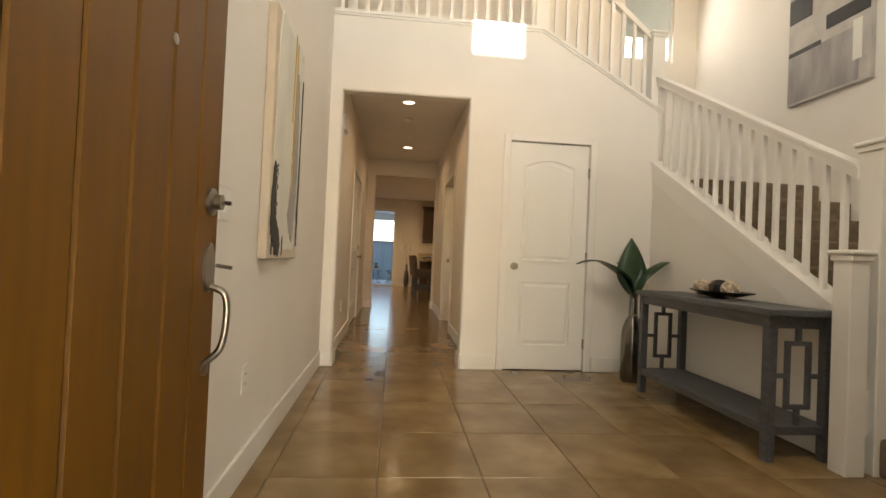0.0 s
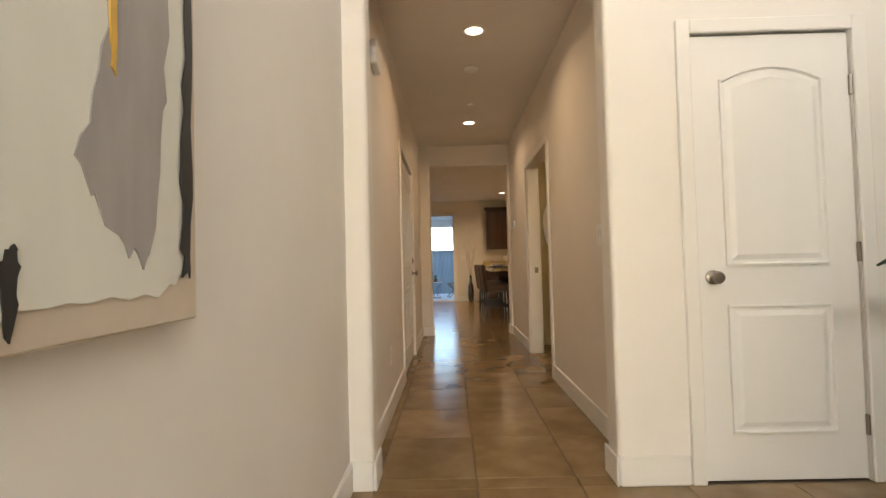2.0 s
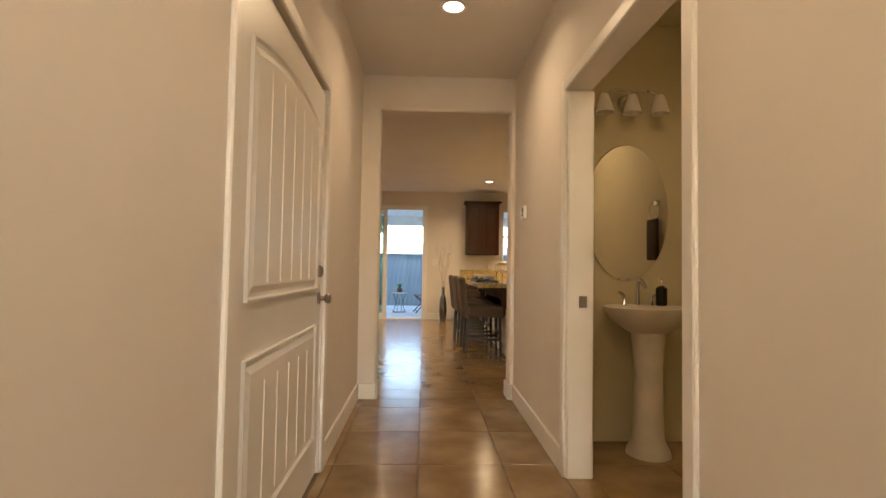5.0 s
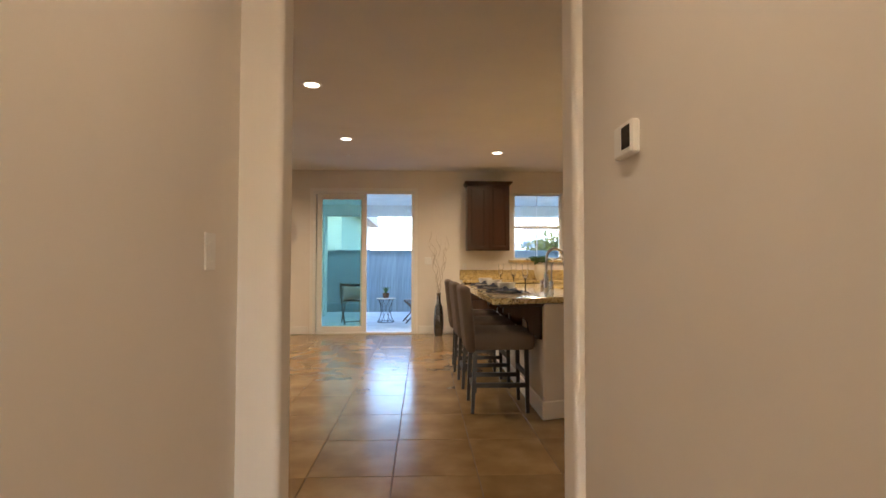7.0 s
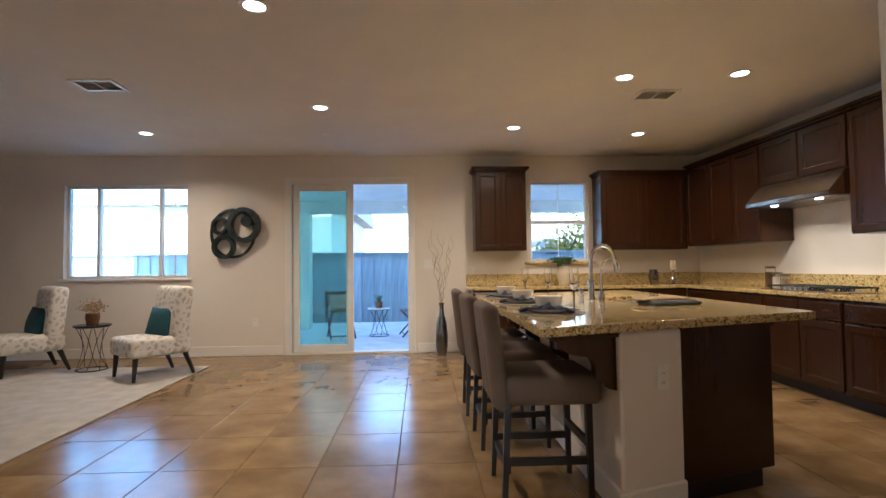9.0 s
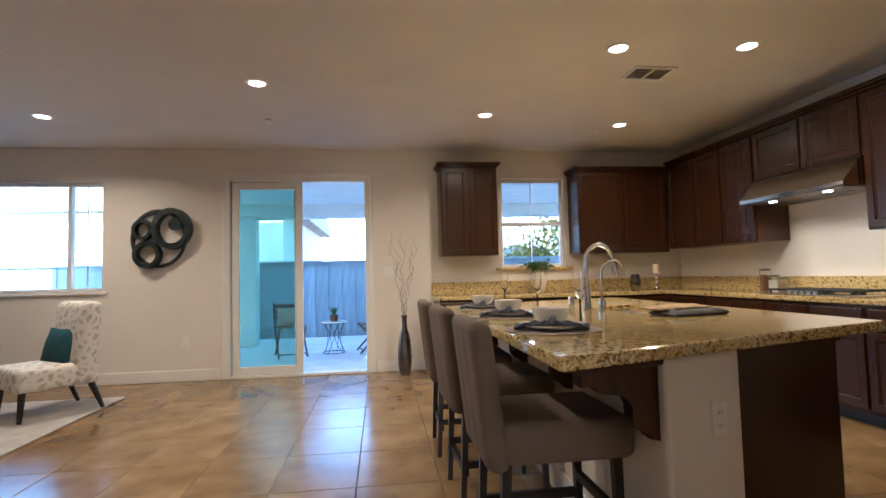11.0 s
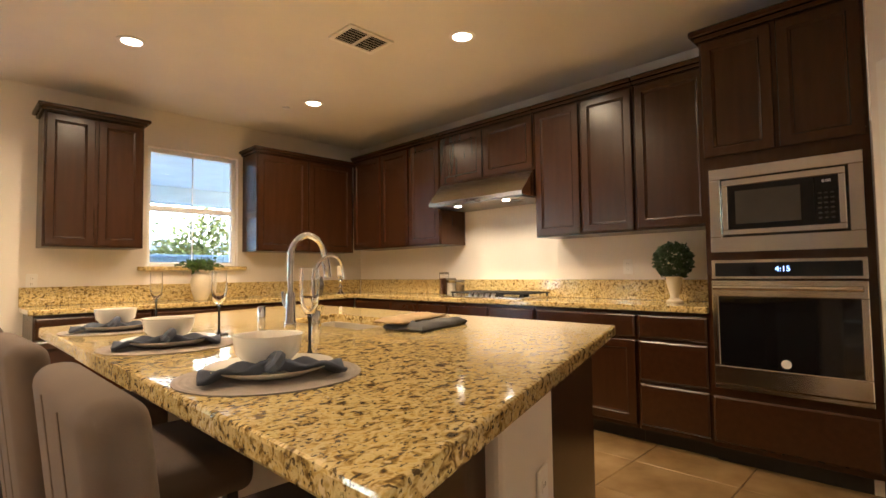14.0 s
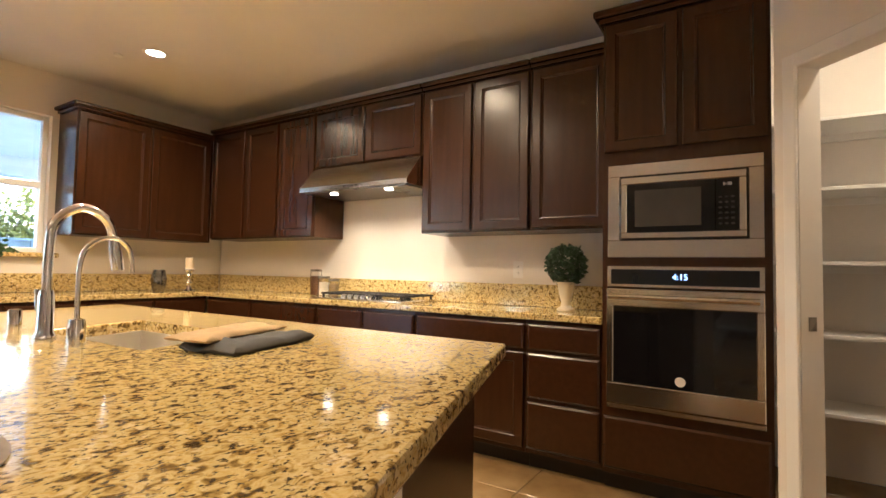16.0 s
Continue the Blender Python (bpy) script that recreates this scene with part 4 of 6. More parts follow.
def wall_plate(name, label, m, w=0.075, h=0.12, pieces=1, sockets=False):
    t = thing(name, label, "switch" if not sockets else "outlet", m)
    part("plate", box(-w / 2, w / 2, -0.006, 0, -h / 2, h / 2, 0.002), M["plate_plastic"], t)
    for k in range(pieces):
        u = (k - (pieces - 1) / 2) * 0.045
        if sockets:
            for v in (-0.022, 0.022):
                p = part("socket", box(u - 0.016, u + 0.016, -0.008, -0.005, v - 0.014, v + 0.014, 0.002), M["plate_plastic"], t)
                for s in (-0.006, 0.006):
                    part("slot", box(u + s - 0.001, u + s + 0.001, -0.0086, -0.0075, v - 0.005, v + 0.005), M["black"], p)
        else:
            part("rocker", box(u - 0.016, u + 0.016, -0.010, -0.005, -0.034, 0.034, 0.002), M["plate_plastic"], t)
    return t


wall_plate("outlet", "white double power outlet low on the foyer wall", pose(FX0, 1.84, 0.43, 0, 0, 90), sockets=True)
wall_plate("light_switch", "white double rocker light switch in the foyer", pose(FX0, 1.49, 1.14, 0, 0, 90), 0.11, pieces=2)
wall_plate("light_switch", "white double rocker light switch in the hall", pose(HX1, 4.64, 1.17, 0, 0, -90), 0.12, pieces=2)
wall_plate("light_switch", "white single rocker light switch by the kitchen opening", pose(HX0, 8.65, 1.2, 0, 0, 90))
wall_plate("outlet", "white double power outlet low on the hall wall", pose(HX0, 5.2, 0.40, 0, 0, 90), sockets=True)
wall_plate("light_switch", "white rocker light switch beside the glass door", pose(0.72, BACK, 1.22), 0.12, pieces=2)
wall_plate("outlet", "white power outlet low on the living room wall", pose(-1.65, BACK, 0.45), sockets=True)
wall_plate("outlet", "white power outlet above the worktop", pose(1.33, BACK, 1.12), sockets=True)
wall_plate("outlet", "white power outlet above the worktop", pose(RX, 11.85, 1.17, 0, 0, -90), sockets=True)
wall_plate("outlet", "white power outlet on the island end wall", pose(1.775, 10.804, 0.64, 0, 0, 17.7), sockets=True)
th = thing("thermostat", "white wall thermostat with dark screen", "thermostat", pose(HX1, 8.46, 1.53, 0, 0, -90))
part("housing", box(-0.065, 0.065, -0.028, 0, -0.05, 0.05, 0.006), M["plate_plastic"], th)
part("screen", box(0.0, 0.055, -0.030, -0.027, -0.03, 0.035), M["black_glass"], th, "dark glossy screen")
chime = thing("door_chime", "white box of a door chime high on the wall", "door chime", pose(HX0, 4.62, 2.25, 0, 0, 90))
part("box", box(-0.1, 0.1, -0.045, 0, -0.07, 0.07, 0.008), M["plate_plastic"], chime)


def can_light(x, y, energy, color=(1.0, 0.85, 0.66), z=CEIL):
    t = thing("ceiling_light", "white round recessed ceiling lamp, lit warm", "ceiling light", pose(x, y, z), "recessed ceiling lamps")
    part("trim_ring", lathe([(0.062, -0.001), (0.066, -0.006), (0.088, -0.004), (0.09, 0.0), (0.062, 0.0)], 28), M["trim"], t, "", True)
    part("lens", lathe([(0, -0.002), (0.062, -0.002), (0.062, 0.0), (0, 0.0)], 24), M["bulb"], t, "glowing frosted lens")
    lamp("downlight", "AREA", pose(x, y, z - 0.012), energy, color, 0.12, None, 150)


# the last one is an unseen lamp added to fill the powder room
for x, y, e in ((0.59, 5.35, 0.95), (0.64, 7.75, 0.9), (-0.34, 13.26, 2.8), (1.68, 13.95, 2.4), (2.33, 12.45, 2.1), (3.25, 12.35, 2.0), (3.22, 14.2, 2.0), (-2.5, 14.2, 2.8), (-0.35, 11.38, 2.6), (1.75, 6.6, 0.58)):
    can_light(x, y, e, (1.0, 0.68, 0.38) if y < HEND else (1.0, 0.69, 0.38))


def detector(x, y, r=0.06):
    single("smoke_detector", lathe([(0, -0.035), (r * 0.7, -0.034), (r, -0.02), (r, 0), (0, 0)], 24), M["plate_plastic"], "round white ceiling smoke detector", "smoke detector", smooth=True, m=pose(x, y, CEIL))


detector(0.60, 6.05)
for x, y in ((0.63, 7.05), (-0.46, 14.2), (3.09, 14.48)):
    single("sprinkler_cap", lathe([(0, -0.014), (0.03, -0.012), (0.035, 0), (0, 0)], 18), M["plate_plastic"], "small round white ceiling sprinkler cover", "sprinkler", smooth=True, m=pose(x, y, CEIL))


def ceiling_vent(x, y, w=0.36, d=0.26):
    t = thing("ceiling_vent", "white slatted ceiling air vent", "air vent", pose(x, y, CEIL), "ceiling air vents")
    bm = bmesh.new()
    f = 0.03
    for p in ((-w / 2, w / 2, -d / 2, -d / 2 + f), (-w / 2, w / 2, d / 2 - f, d / 2), (-w / 2, -w / 2 + f, -d / 2 + f, d / 2 - f), (w / 2 - f, w / 2, -d / 2 + f, d / 2 - f), (-0.01, 0.01, -d / 2 + f, d / 2 - f)):
        add_box(bm, p[0], p[1], p[2], p[3], -0.012, 0)
    part("frame", bm, M["trim"], t)
    # flat dark sheet painted as the shade inside the vent
    part("backing", box(-w / 2 + f, w / 2 - f, -d / 2 + f, d / 2 - f, -0.003, 0.0), M["vent_dark"], t, "dark sheet for the shade behind the slats")
    for k in range(6):
        v = -d / 2 + f + 0.02 + k * (d - 2 * f - 0.02) / 6
        bm = box(-w / 2 + f, w / 2 - f, -0.008, 0.008, -0.0012, 0.0012)
        bmesh.ops.transform(bm, matrix=pose(0, v, -0.010, 35), verts=bm.verts)
        part("slat", bm, M["trim"], t)


ceiling_vent(2.78, 12.85)
ceiling_vent(-2.06, 12.68)

# ---- windows and outside ----


def window(name, label, x0, x1, z0, z1, mullions=(), bars=(), grid=(), pane="glass"):
    t = tagged(thing(name, label, "window"), kind="structure")
    y = BACK + 0.06
    f = 0.04
    bm = bmesh.new()
    for p in ((x0, x0 + f, z0, z1), (x1 - f, x1, z0, z1), (x0 + f, x1 - f, z0, z0 + f), (x0 + f, x1 - f, z1 - f, z1)):
        add_box(bm, p[0], p[1], y, y + 0.07, p[2], p[3], 0.004)
    for u in mullions:
        add_box(bm, u - 0.022, u + 0.022, y - 0.004, y + 0.07, z0 + f, z1 - f, 0.003)
    for v in bars:
        add_box(bm, x0 + f, x1 - f, y - 0.006, y + 0.07, v - 0.025, v + 0.025, 0.003)
    part("window_frame", bm, M["vinyl"], t)
    for u0, u1, v0, v1 in grid:
        part("glazing_bar", box(u0, u1, y + 0.028, y + 0.036, v0, v1), M["vinyl"], t)
    us, vs = [x0 + f, *mullions, x1 - f], [z0 + f, *bars, z1 - f]
    for a, b in zip(us, us[1:]):
        for c, d in zip(vs, vs[1:]):
            part("pane", box(a, b, y + 0.037, y + 0.041, c, d), M[pane], t).visible_shadow = False
    return t


window("window_living", "wide white vinyl living room slider window", -4.2, -2.56, 1.07, 2.34, mullions=(-3.78, -2.95), grid=((-2.93, -2.6, 1.72, 1.732), (-2.775, -2.763, 1.11, 2.3), (-4.16, -3.8, 1.72, 1.732)), pane="pale_tint")
single("window_sill", box(-4.26, -2.50, BACK - 0.03, BACK, 1.035, 1.069, 0.005), M["trim"], "white painted window sill", "trim", "structure")
window("window_kitchen", "white vinyl kitchen sash window over the worktop", 2.16, 3.01, 1.24, 2.38, bars=(1.80,), grid=((2.58, 2.592, 1.28, 1.78), (2.58, 2.592, 1.83, 2.34)))
single("window_sill", box(2.08, 3.09, BACK - 0.05, BACK, 1.20, 1.238, 0.005), M["granite"], "speckled granite window sill", "trim", "structure")

sd = tagged(thing("door_patio", "white vinyl sliding glass patio door, partly open", "door"), kind="structure")
bm = bmesh.new()
for p in ((-1.2, -1.15, 0, 2.39), (0.44, 0.49, 0, 2.39), (-1.15, 0.44, 2.34, 2.39), (-1.15, 0.44, 0, 0.03)):
    add_box(bm, p[0], p[1], BACK - 0.02, BACK + 0.12, p[2], p[3], 0.004)
part("door_frame", bm, M["vinyl"], sd)
bm = bmesh.new()
for p in ((-1.13, -1.05, 0.035, 2.335), (-0.39, -0.31, 0.035, 2.335), (-1.05, -0.39, 2.25, 2.335), (-1.05, -0.39, 0.035, 0.13)):
    add_box(bm, p[0], p[1], BACK + 0.0, BACK + 0.04, p[2], p[3], 0.004)
leaf = part("sliding_leaf", bm, M["vinyl"], sd)
part("pane", box(-1.05, -0.39, BACK + 0.018, BACK + 0.022, 0.13, 2.25), M["tint"], leaf, "greenish tinted glass").visible_shadow = False
part("pull_handle", tube(smooth_line([(-0.35, BACK - 0.002, 0.95), (-0.35, BACK - 0.035, 0.97), (-0.35, BACK - 0.035, 1.12), (-0.35, BACK - 0.002, 1.14)], 4), 0.008, 8), M["vinyl"], leaf, "", True)
bm = bmesh.new()
for p in ((-1.15, -1.09, 0.035, 2.335), (-0.42, -0.36, 0.035, 2.335), (-1.09, -0.42, 2.27, 2.335), (-1.09, -0.42, 0.035, 0.10)):
    add_box(bm, p[0], p[1], BACK + 0.06, BACK + 0.10, p[2], p[3], 0.004)
fixed = part("fixed_leaf", bm, M["vinyl"], sd)
part("pane", box(-1.09, -0.42, BACK + 0.078, BACK + 0.082, 0.10, 2.27), M["tint"], fixed, "greenish tinted glass").visible_shadow = False
casing("trim_patio", "white painted casing of the patio door", -1.2, 0.49, 2.39, pose(0, BACK, 0) @ Matrix.Translation((0, -0.021, 0)) @ Matrix.Translation((0, 0.021, 0)), 0.05)

# unseen storey and roof, added so their shadow falls on the neighbour's wall
structure("wall_upper_storey", "unseen pale plastered upper storey, added to shade the neighbouring house", [(LX - 0.15, 6.2, 7.6, BACK + 0.16, CEIL + 0.21, 6.1)], M["stucco"])
single("house_roof", prism([(7.2, 6.1), (BACK + 0.5, 6.1), (11.5, 8.1)], 12.8, pose(6.3, 0, 0, 0, 0, 90)), M["roof"], "unseen tiled roof, added to shade the neighbouring house", "roof", "structure")
single("ground", box(-60, 60, BACK + 0.16, 120, -0.30, -0.10), M["soil"], "bare brown ground of the back yard", "ground", "structure")
single("pavement", box(-6.0, 5.5, BACK + 0.16, 19.6, -0.10, -0.03), M["concrete"], "pale grey concrete patio slab", "pavement", "structure")
single("patio_roof", box(-2.2, 5.2, BACK + 0.16, 18.7, 2.52, 2.75), M["stucco"], "pale plastered roof over the patio", "roof", "structure")
single("patio_beam", box(-2.2, 5.2, 18.45, 18.75, 2.28, 2.52), M["stucco"], "pale plastered beam at the patio edge", "beam", "structure")
for x in (-1.75, 4.9):
    single("patio_post", box(x - 0.15, x + 0.15, 18.45, 18.75, -0.03, 2.28, 0.01), M["stucco"], "square pale plastered patio post", "post", "structure")
brace = thing("roof_brace", "timber brace under the patio roof", "brace")
part("timber", tube([(0.25, 18.4, 2.42), (0.75, 18.6, 2.05)], 0.04, 4), M["stucco"], brace)

fence = thing("fence", "weathered grey wooden board fence behind the patio, blue of the skylight in its colour", "fence")
part("rail", box(-9, 9, 20.02, 20.06, 1.32, 1.40), M["fence"], fence)
part("rail", box(-9, 9, 20.02, 20.06, 0.2, 0.28), M["fence"], fence)
part("cap_rail", box(-9, 9, 19.93, 20.07, 1.50, 1.535), M["fence"], fence)
for k in range(8):
    part("post", box(-9 + k * 2.4 - 0.045, -9 + k * 2.4 + 0.045, 20.0, 20.09, -0.1, 1.5), M["fence"], fence)
bd = mesh_of("board", box(-0.074, 0.074, -0.009, 0.009, -0.1, 1.5), M["fence"])
for k in range(128):
    ob = new("board", bd)
    ob.parent = fence
    ob.location = (-8.95 + k * 0.14, 20.0 + 0.019 * (k % 2), 0)


def house(x0, x1, y0, y1, z1, openings, label):
    t = thing("neighbour_house", label, "house")
    part("wall", box(x0, x1, y0, y1, -0.1, z1), M["stucco"], t)
    part("roof", prism([(y0 - 0.5, z1 - 0.1), (y1 + 0.5, z1 - 0.1), ((y0 + y1) / 2, z1 + 1.7)], x1 - x0 + 0.8, pose(x1 + 0.4, 0, 0, 0, 0, 90)), M["roof"], t)
    for a, b, c, d in openings:
        w = part("window", box(a, b, y0 - 0.05, y0 + 0.02, c, d), M["vinyl"], t, "white window surround")
        part("pane", box(a + 0.08, b - 0.08, y0 - 0.06, y0 - 0.045, c + 0.08, d - 0.08), M["far_glass"], w, "dark glass")
        part("sill", box(a - 0.1, b + 0.1, y0 - 0.14, y0 - 0.04, c - 0.14, c - 0.01), M["vinyl"], w)
    return t


house(-13.0, -1.9, 22.6, 31.0, 3.05, ((-8.1, -6.9, 1.95, 2.65),), "pale stucco neighbouring house with tiled roof")
house(3.4, 11.2, 24.0, 32.0, 3.5, ((4.0, 5.0, 1.7, 2.75), (6.0, 7.1, 1.7, 2.75)), "pale stucco neighbouring house with windows")


def leaf_cloud(rnd, n, centre, spread, size, bm=None):
    bm = bm or bmesh.new()
    for _ in range(n):
        p = Vector(centre) + Vector((rnd.gauss(0, spread[0]), rnd.gauss(0, spread[1]), rnd.gauss(0, spread[2])))
        e = Euler((rnd.uniform(0, 6.3), rnd.uniform(0, 6.3), rnd.uniform(0, 6.3))).to_matrix()
        s = size * rnd.uniform(0.6, 1.3)
        vs = [bm.verts.new(p + e @ Vector(q)) for q in ((0, -s, 0), (s * 0.45, 0, s * 0.12), (0, s, 0), (-s * 0.45, 0, s * 0.12))]
        bm.faces.new(vs)
    return bm


rnd = random.Random(4)
tree = thing("tree", "small yard tree with yellow-green leaves", "tree", pose(4.6, 21.6, -0.1))
part("trunk", tube(smooth_line([(0, 0, 0), (0.05, 0, 0.7), (-0.03, 0.05, 1.4), (0.0, 0, 2.0)], 4), 0.07, 8, None, False, 0.4), M["branch"], tree, "", True)
for k in range(6):
    a = k * 1.05
    part("limb", tube([(0, 0, 1.0 + 0.15 * k), (0.35 * math.cos(a), 0.35 * math.sin(a), 1.4 + 0.15 * k), (0.7 * math.cos(a), 0.7 * math.sin(a), 1.6 + 0.18 * k)], 0.025, 6, None, False, 0.3), M["branch"], tree)
bm = bmesh.new()
for k in range(14):
    leaf_cloud(rnd, 240, (rnd.uniform(-0.8, 0.8), rnd.uniform(-0.6, 0.6), rnd.uniform(1.1, 2.5)), (0.22, 0.2, 0.19), 0.065, bm)
part("crown", bm, M["yard_leaf"], tree)


def folding_chair(m, label):
    t = thing("folding_chair", label, "chair", m, "patio folding chairs")
    for x in (-0.21, 0.21):
        part("leg", tube([(x, 0.22, 0), (x, -0.2, 0.46), (x, -0.3, 0.82)], 0.016, 6), M["patio_wood"], t)
        part("leg", tube([(x * 0.9, -0.25, 0), (x * 0.9, 0.2, 0.44)], 0.016, 6), M["patio_wood"], t)
    for k in range(5):
        part("seat_slat", box(-0.2, 0.2, -0.19 + 0.08 * k, -0.13 + 0.08 * k, 0.445, 0.46), M["patio_wood"], t)
    for k in range(3):
        z = 0.55 + 0.09 * k
        part("back_slat", box(-0.21, 0.21, -0.245 - 0.025 * k, -0.23 - 0.025 * k, z, z + 0.06), M["patio_wood"], t)
    part("stretcher", tube([(-0.2, 0.18, 0.05), (0.2, 0.18, 0.05)], 0.01, 6), M["patio_wood"], t)
    return t


def cushion(name, m, w, h, d, material, label, group=""):
    bm = box(-w / 2, w / 2, -d / 2, d / 2, 0, h)
    bmesh.ops.subdivide_edges(bm, edges=bm.edges[:], cuts=5, use_grid_fill=True)
    for v in bm.verts:
        u, q = 2 * v.co.x / w, 2 * v.co.z / h - 1
        v.co.y *= 0.25 + 0.75 * max(0, (1 - u**4) * (1 - q**4))
        v.co.z += 0.012 * u * u * q
    return single(name, bm, material, label, "cushion", "", True, group, m)


folding_chair(pose(-0.78, 17.2, -0.03, 0, 0, 200), "dark slatted folding patio chair with pale cushion")
cushion("cushion", pose(-0.83, 17.33, 0.435, -14, 0, 200), 0.34, 0.28, 0.11, M["rug"], "pale square cushion leaning on the patio chair")
folding_chair(pose(0.47, 17.35, -0.03, 0, 0, 100), "dark slatted folding patio chair with pale cushion")
cushion("cushion", pose(0.57, 17.33, 0.435, -14, 0, 100), 0.34, 0.28, 0.11, M["rug"], "pale square cushion leaning on the patio chair")


def wire_table(m, label, height, radius, top):
    t = thing("side_table", label, "side table", m, "wire side tables")
    part("tabletop", lathe([(0, height - 0.02), (radius, height - 0.02), (radius + 0.006, height - 0.01), (radius, height), (0, height)], 28), top, t, "", True)
    for z, r in ((0.008, radius * 0.85), (height - 0.025, radius * 0.9)):
        part("ring", tube([(r * math.cos(a), r * math.sin(a), z) for a in (2 * math.pi * k / 28 for k in range(28))], 0.006, 6, None, True), M["black"], t)
    for k in range(8):
        a = 2 * math.pi * k / 8
        pts = [(radius * (0.85 - 0.35 * math.sin(math.pi * s)) * math.cos(a + (s - 0.5) * 1.1), radius * (0.85 - 0.35 * math.sin(math.pi * s)) * math.sin(a + (s - 0.5) * 1.1), 0.008 + s * (height - 0.03)) for s in (j / 8 for j in range(9))]
        part("wire", tube(pts, 0.0045, 5), M["black"], t)
    return t


wire_table(pose(-0.13, 17.35, -0.03), "round white-topped black wire patio table", 0.50, 0.20, M["china"])


def potted(m, label, name="potted_plant"):
    t = thing(name, label, "plant", m)
    part("pot", lathe([(0, 0), (0.055, 0), (0.07, 0.10), (0.062, 0.10), (0.05, 0.02), (0, 0.02)], 20), M["spice"], t, "terracotta pot", True)
    for k in range(16):
        a, b = k * 2.4, 0.25 + 0.03 * (k % 5)
        bm = bmesh.new()
        d = Vector((math.cos(a), math.sin(a), 0))
        s = Vector((-d.y, d.x, 0)) * 0.012
        base, mid, tip = Vector((0, 0, 0.08)) + d * 0.01, Vector((0, 0, 0.17)) + d * 0.05 * b * 3, Vector((0, 0, 0.24)) + d * 0.12 * b * 3
        vs = [bm.verts.new(p) for p in (base - s, base + s, mid + s, tip, mid - s)]
        bm.faces.new(vs)
        part("leaf", bm, M["leaf"], t)
    return t


potted(pose(-0.13, 17.35, 0.471), "small spiky plant in a terracotta pot on the patio table")

# ---- living room ----
single("rug", box(-5.4, -1.95, 10.9, 14.62, 0.004, 0.018, 0.004), M["rug"], "pale grey woven area rug", "rug")


def slipper_chair(m):
    t = thing("slipper_chair", "cream trellis-patterned slipper chair with black legs", "armchair", m, "slipper chairs")
    part("seat", box(-0.30, 0.30, -0.32, 0.30, 0.24, 0.44, 0.05, 3), M["trellis"], t, "", True)
    bm = box(-0.31, 0.31, 0.15, 0.33, 0.24, 0.98, 0.06, 3)
    for v in bm.verts:
        v.co.y += 0.14 * max(0, v.co.z - 0.44)
        if abs(v.co.x) > 0.22:
            v.co.y -= 0.07
    part("backrest", bm, M["trellis"], t, "", True)
    for x in (-0.25, 0.25):
        part("leg", tube([(x, -0.26, 0.25), (x * 1.03, -0.28, 0)], 0.03, 8, None, False, 0.6), M["black_wood"], t)
        part("leg", tube([(x, 0.24, 0.25), (x * 1.03, 0.34, 0)], 0.03, 8, None, False, 0.6), M["black_wood"], t)
    return t


for at in (pose(-2.37, 14.13, 0.019, 0, 0, -40), pose(-3.95, 14.45, 0.019, 0, 0, -40)):
    slipper_chair(at)
    cushion("cushion", at @ pose(-0.02, 0.05, 0.435, -16, 0, 6), 0.42, 0.30, 0.13, M["teal"], "dark teal velvet cushion on the slipper chair")
wire_table(pose(-3.25, 14.5, 0.019), "round black wire side table with dark top", 0.53, 0.19, M["black"])
fl = thing("flower_pot", "dark pot of pale yellow flowers on the side table", "plant", pose(-3.25, 14.5, 0.55))
part("pot", lathe([(0, 0), (0.06, 0), (0.075, 0.08), (0.07, 0.13), (0.06, 0.13), (0, 0.1)], 20), M["spice"], fl, "", True)
part("bloom", leaf_cloud(random.Random(8), 420, (0, 0, 0.2), (0.055, 0.055, 0.035), 0.018), M["towel"], fl, "pale yellow petals")

# ring sculpture on the wall
sc = thing("wall_sculpture", "dark metal wall sculpture of joined rings", "wall art", pose(-1.90, BACK, 1.67))


def ring(cx, cz, r, w, d, parent, squash=1.0):
    bm = bmesh.new()
    n = 36
    rows = []
    for k in range(n):
        a = 2 * math.pi * k / n
        rows.append([bm.verts.new((cx + (r + e) * math.cos(a), y, cz + (r + e) * math.sin(a) * squash)) for e, y in ((0, -d), (w, -d), (w, -0.01), (0, -0.01))])
    for k in range(n):
        a, b = rows[k], rows[(k + 1) % n]
        for j in range(4):
            bm.faces.new((a[j], a[(j + 1) % 4], b[(j + 1) % 4], b[j]))
    bmesh.ops.bevel(bm, geom=bm.edges[:], offset=0.003, profile=0.5, affect="EDGES", clamp_overlap=True)
    part("ring", bm, M["art_metal"], parent, "", True)


ring(-0.04, 0.0, 0.275, 0.03, 0.05, sc, 1.12)
ring(0.12, 0.11, 0.155, 0.06, 0.12, sc, 1.12)
ring(-0.20, 0.10, 0.072, 0.038, 0.11, sc, 1.1)
ring(-0.15, -0.19, 0.105, 0.045, 0.11, sc, 1.05)
part("disc", lathe([(0, -0.02), (0.072, -0.02), (0.075, 0.0), (0.072, 0.02), (0, 0.02)], 28), M["art_metal"], sc, "", True).matrix_local = pose(0.15, -0.06, 0.16, 90, 0, 0)

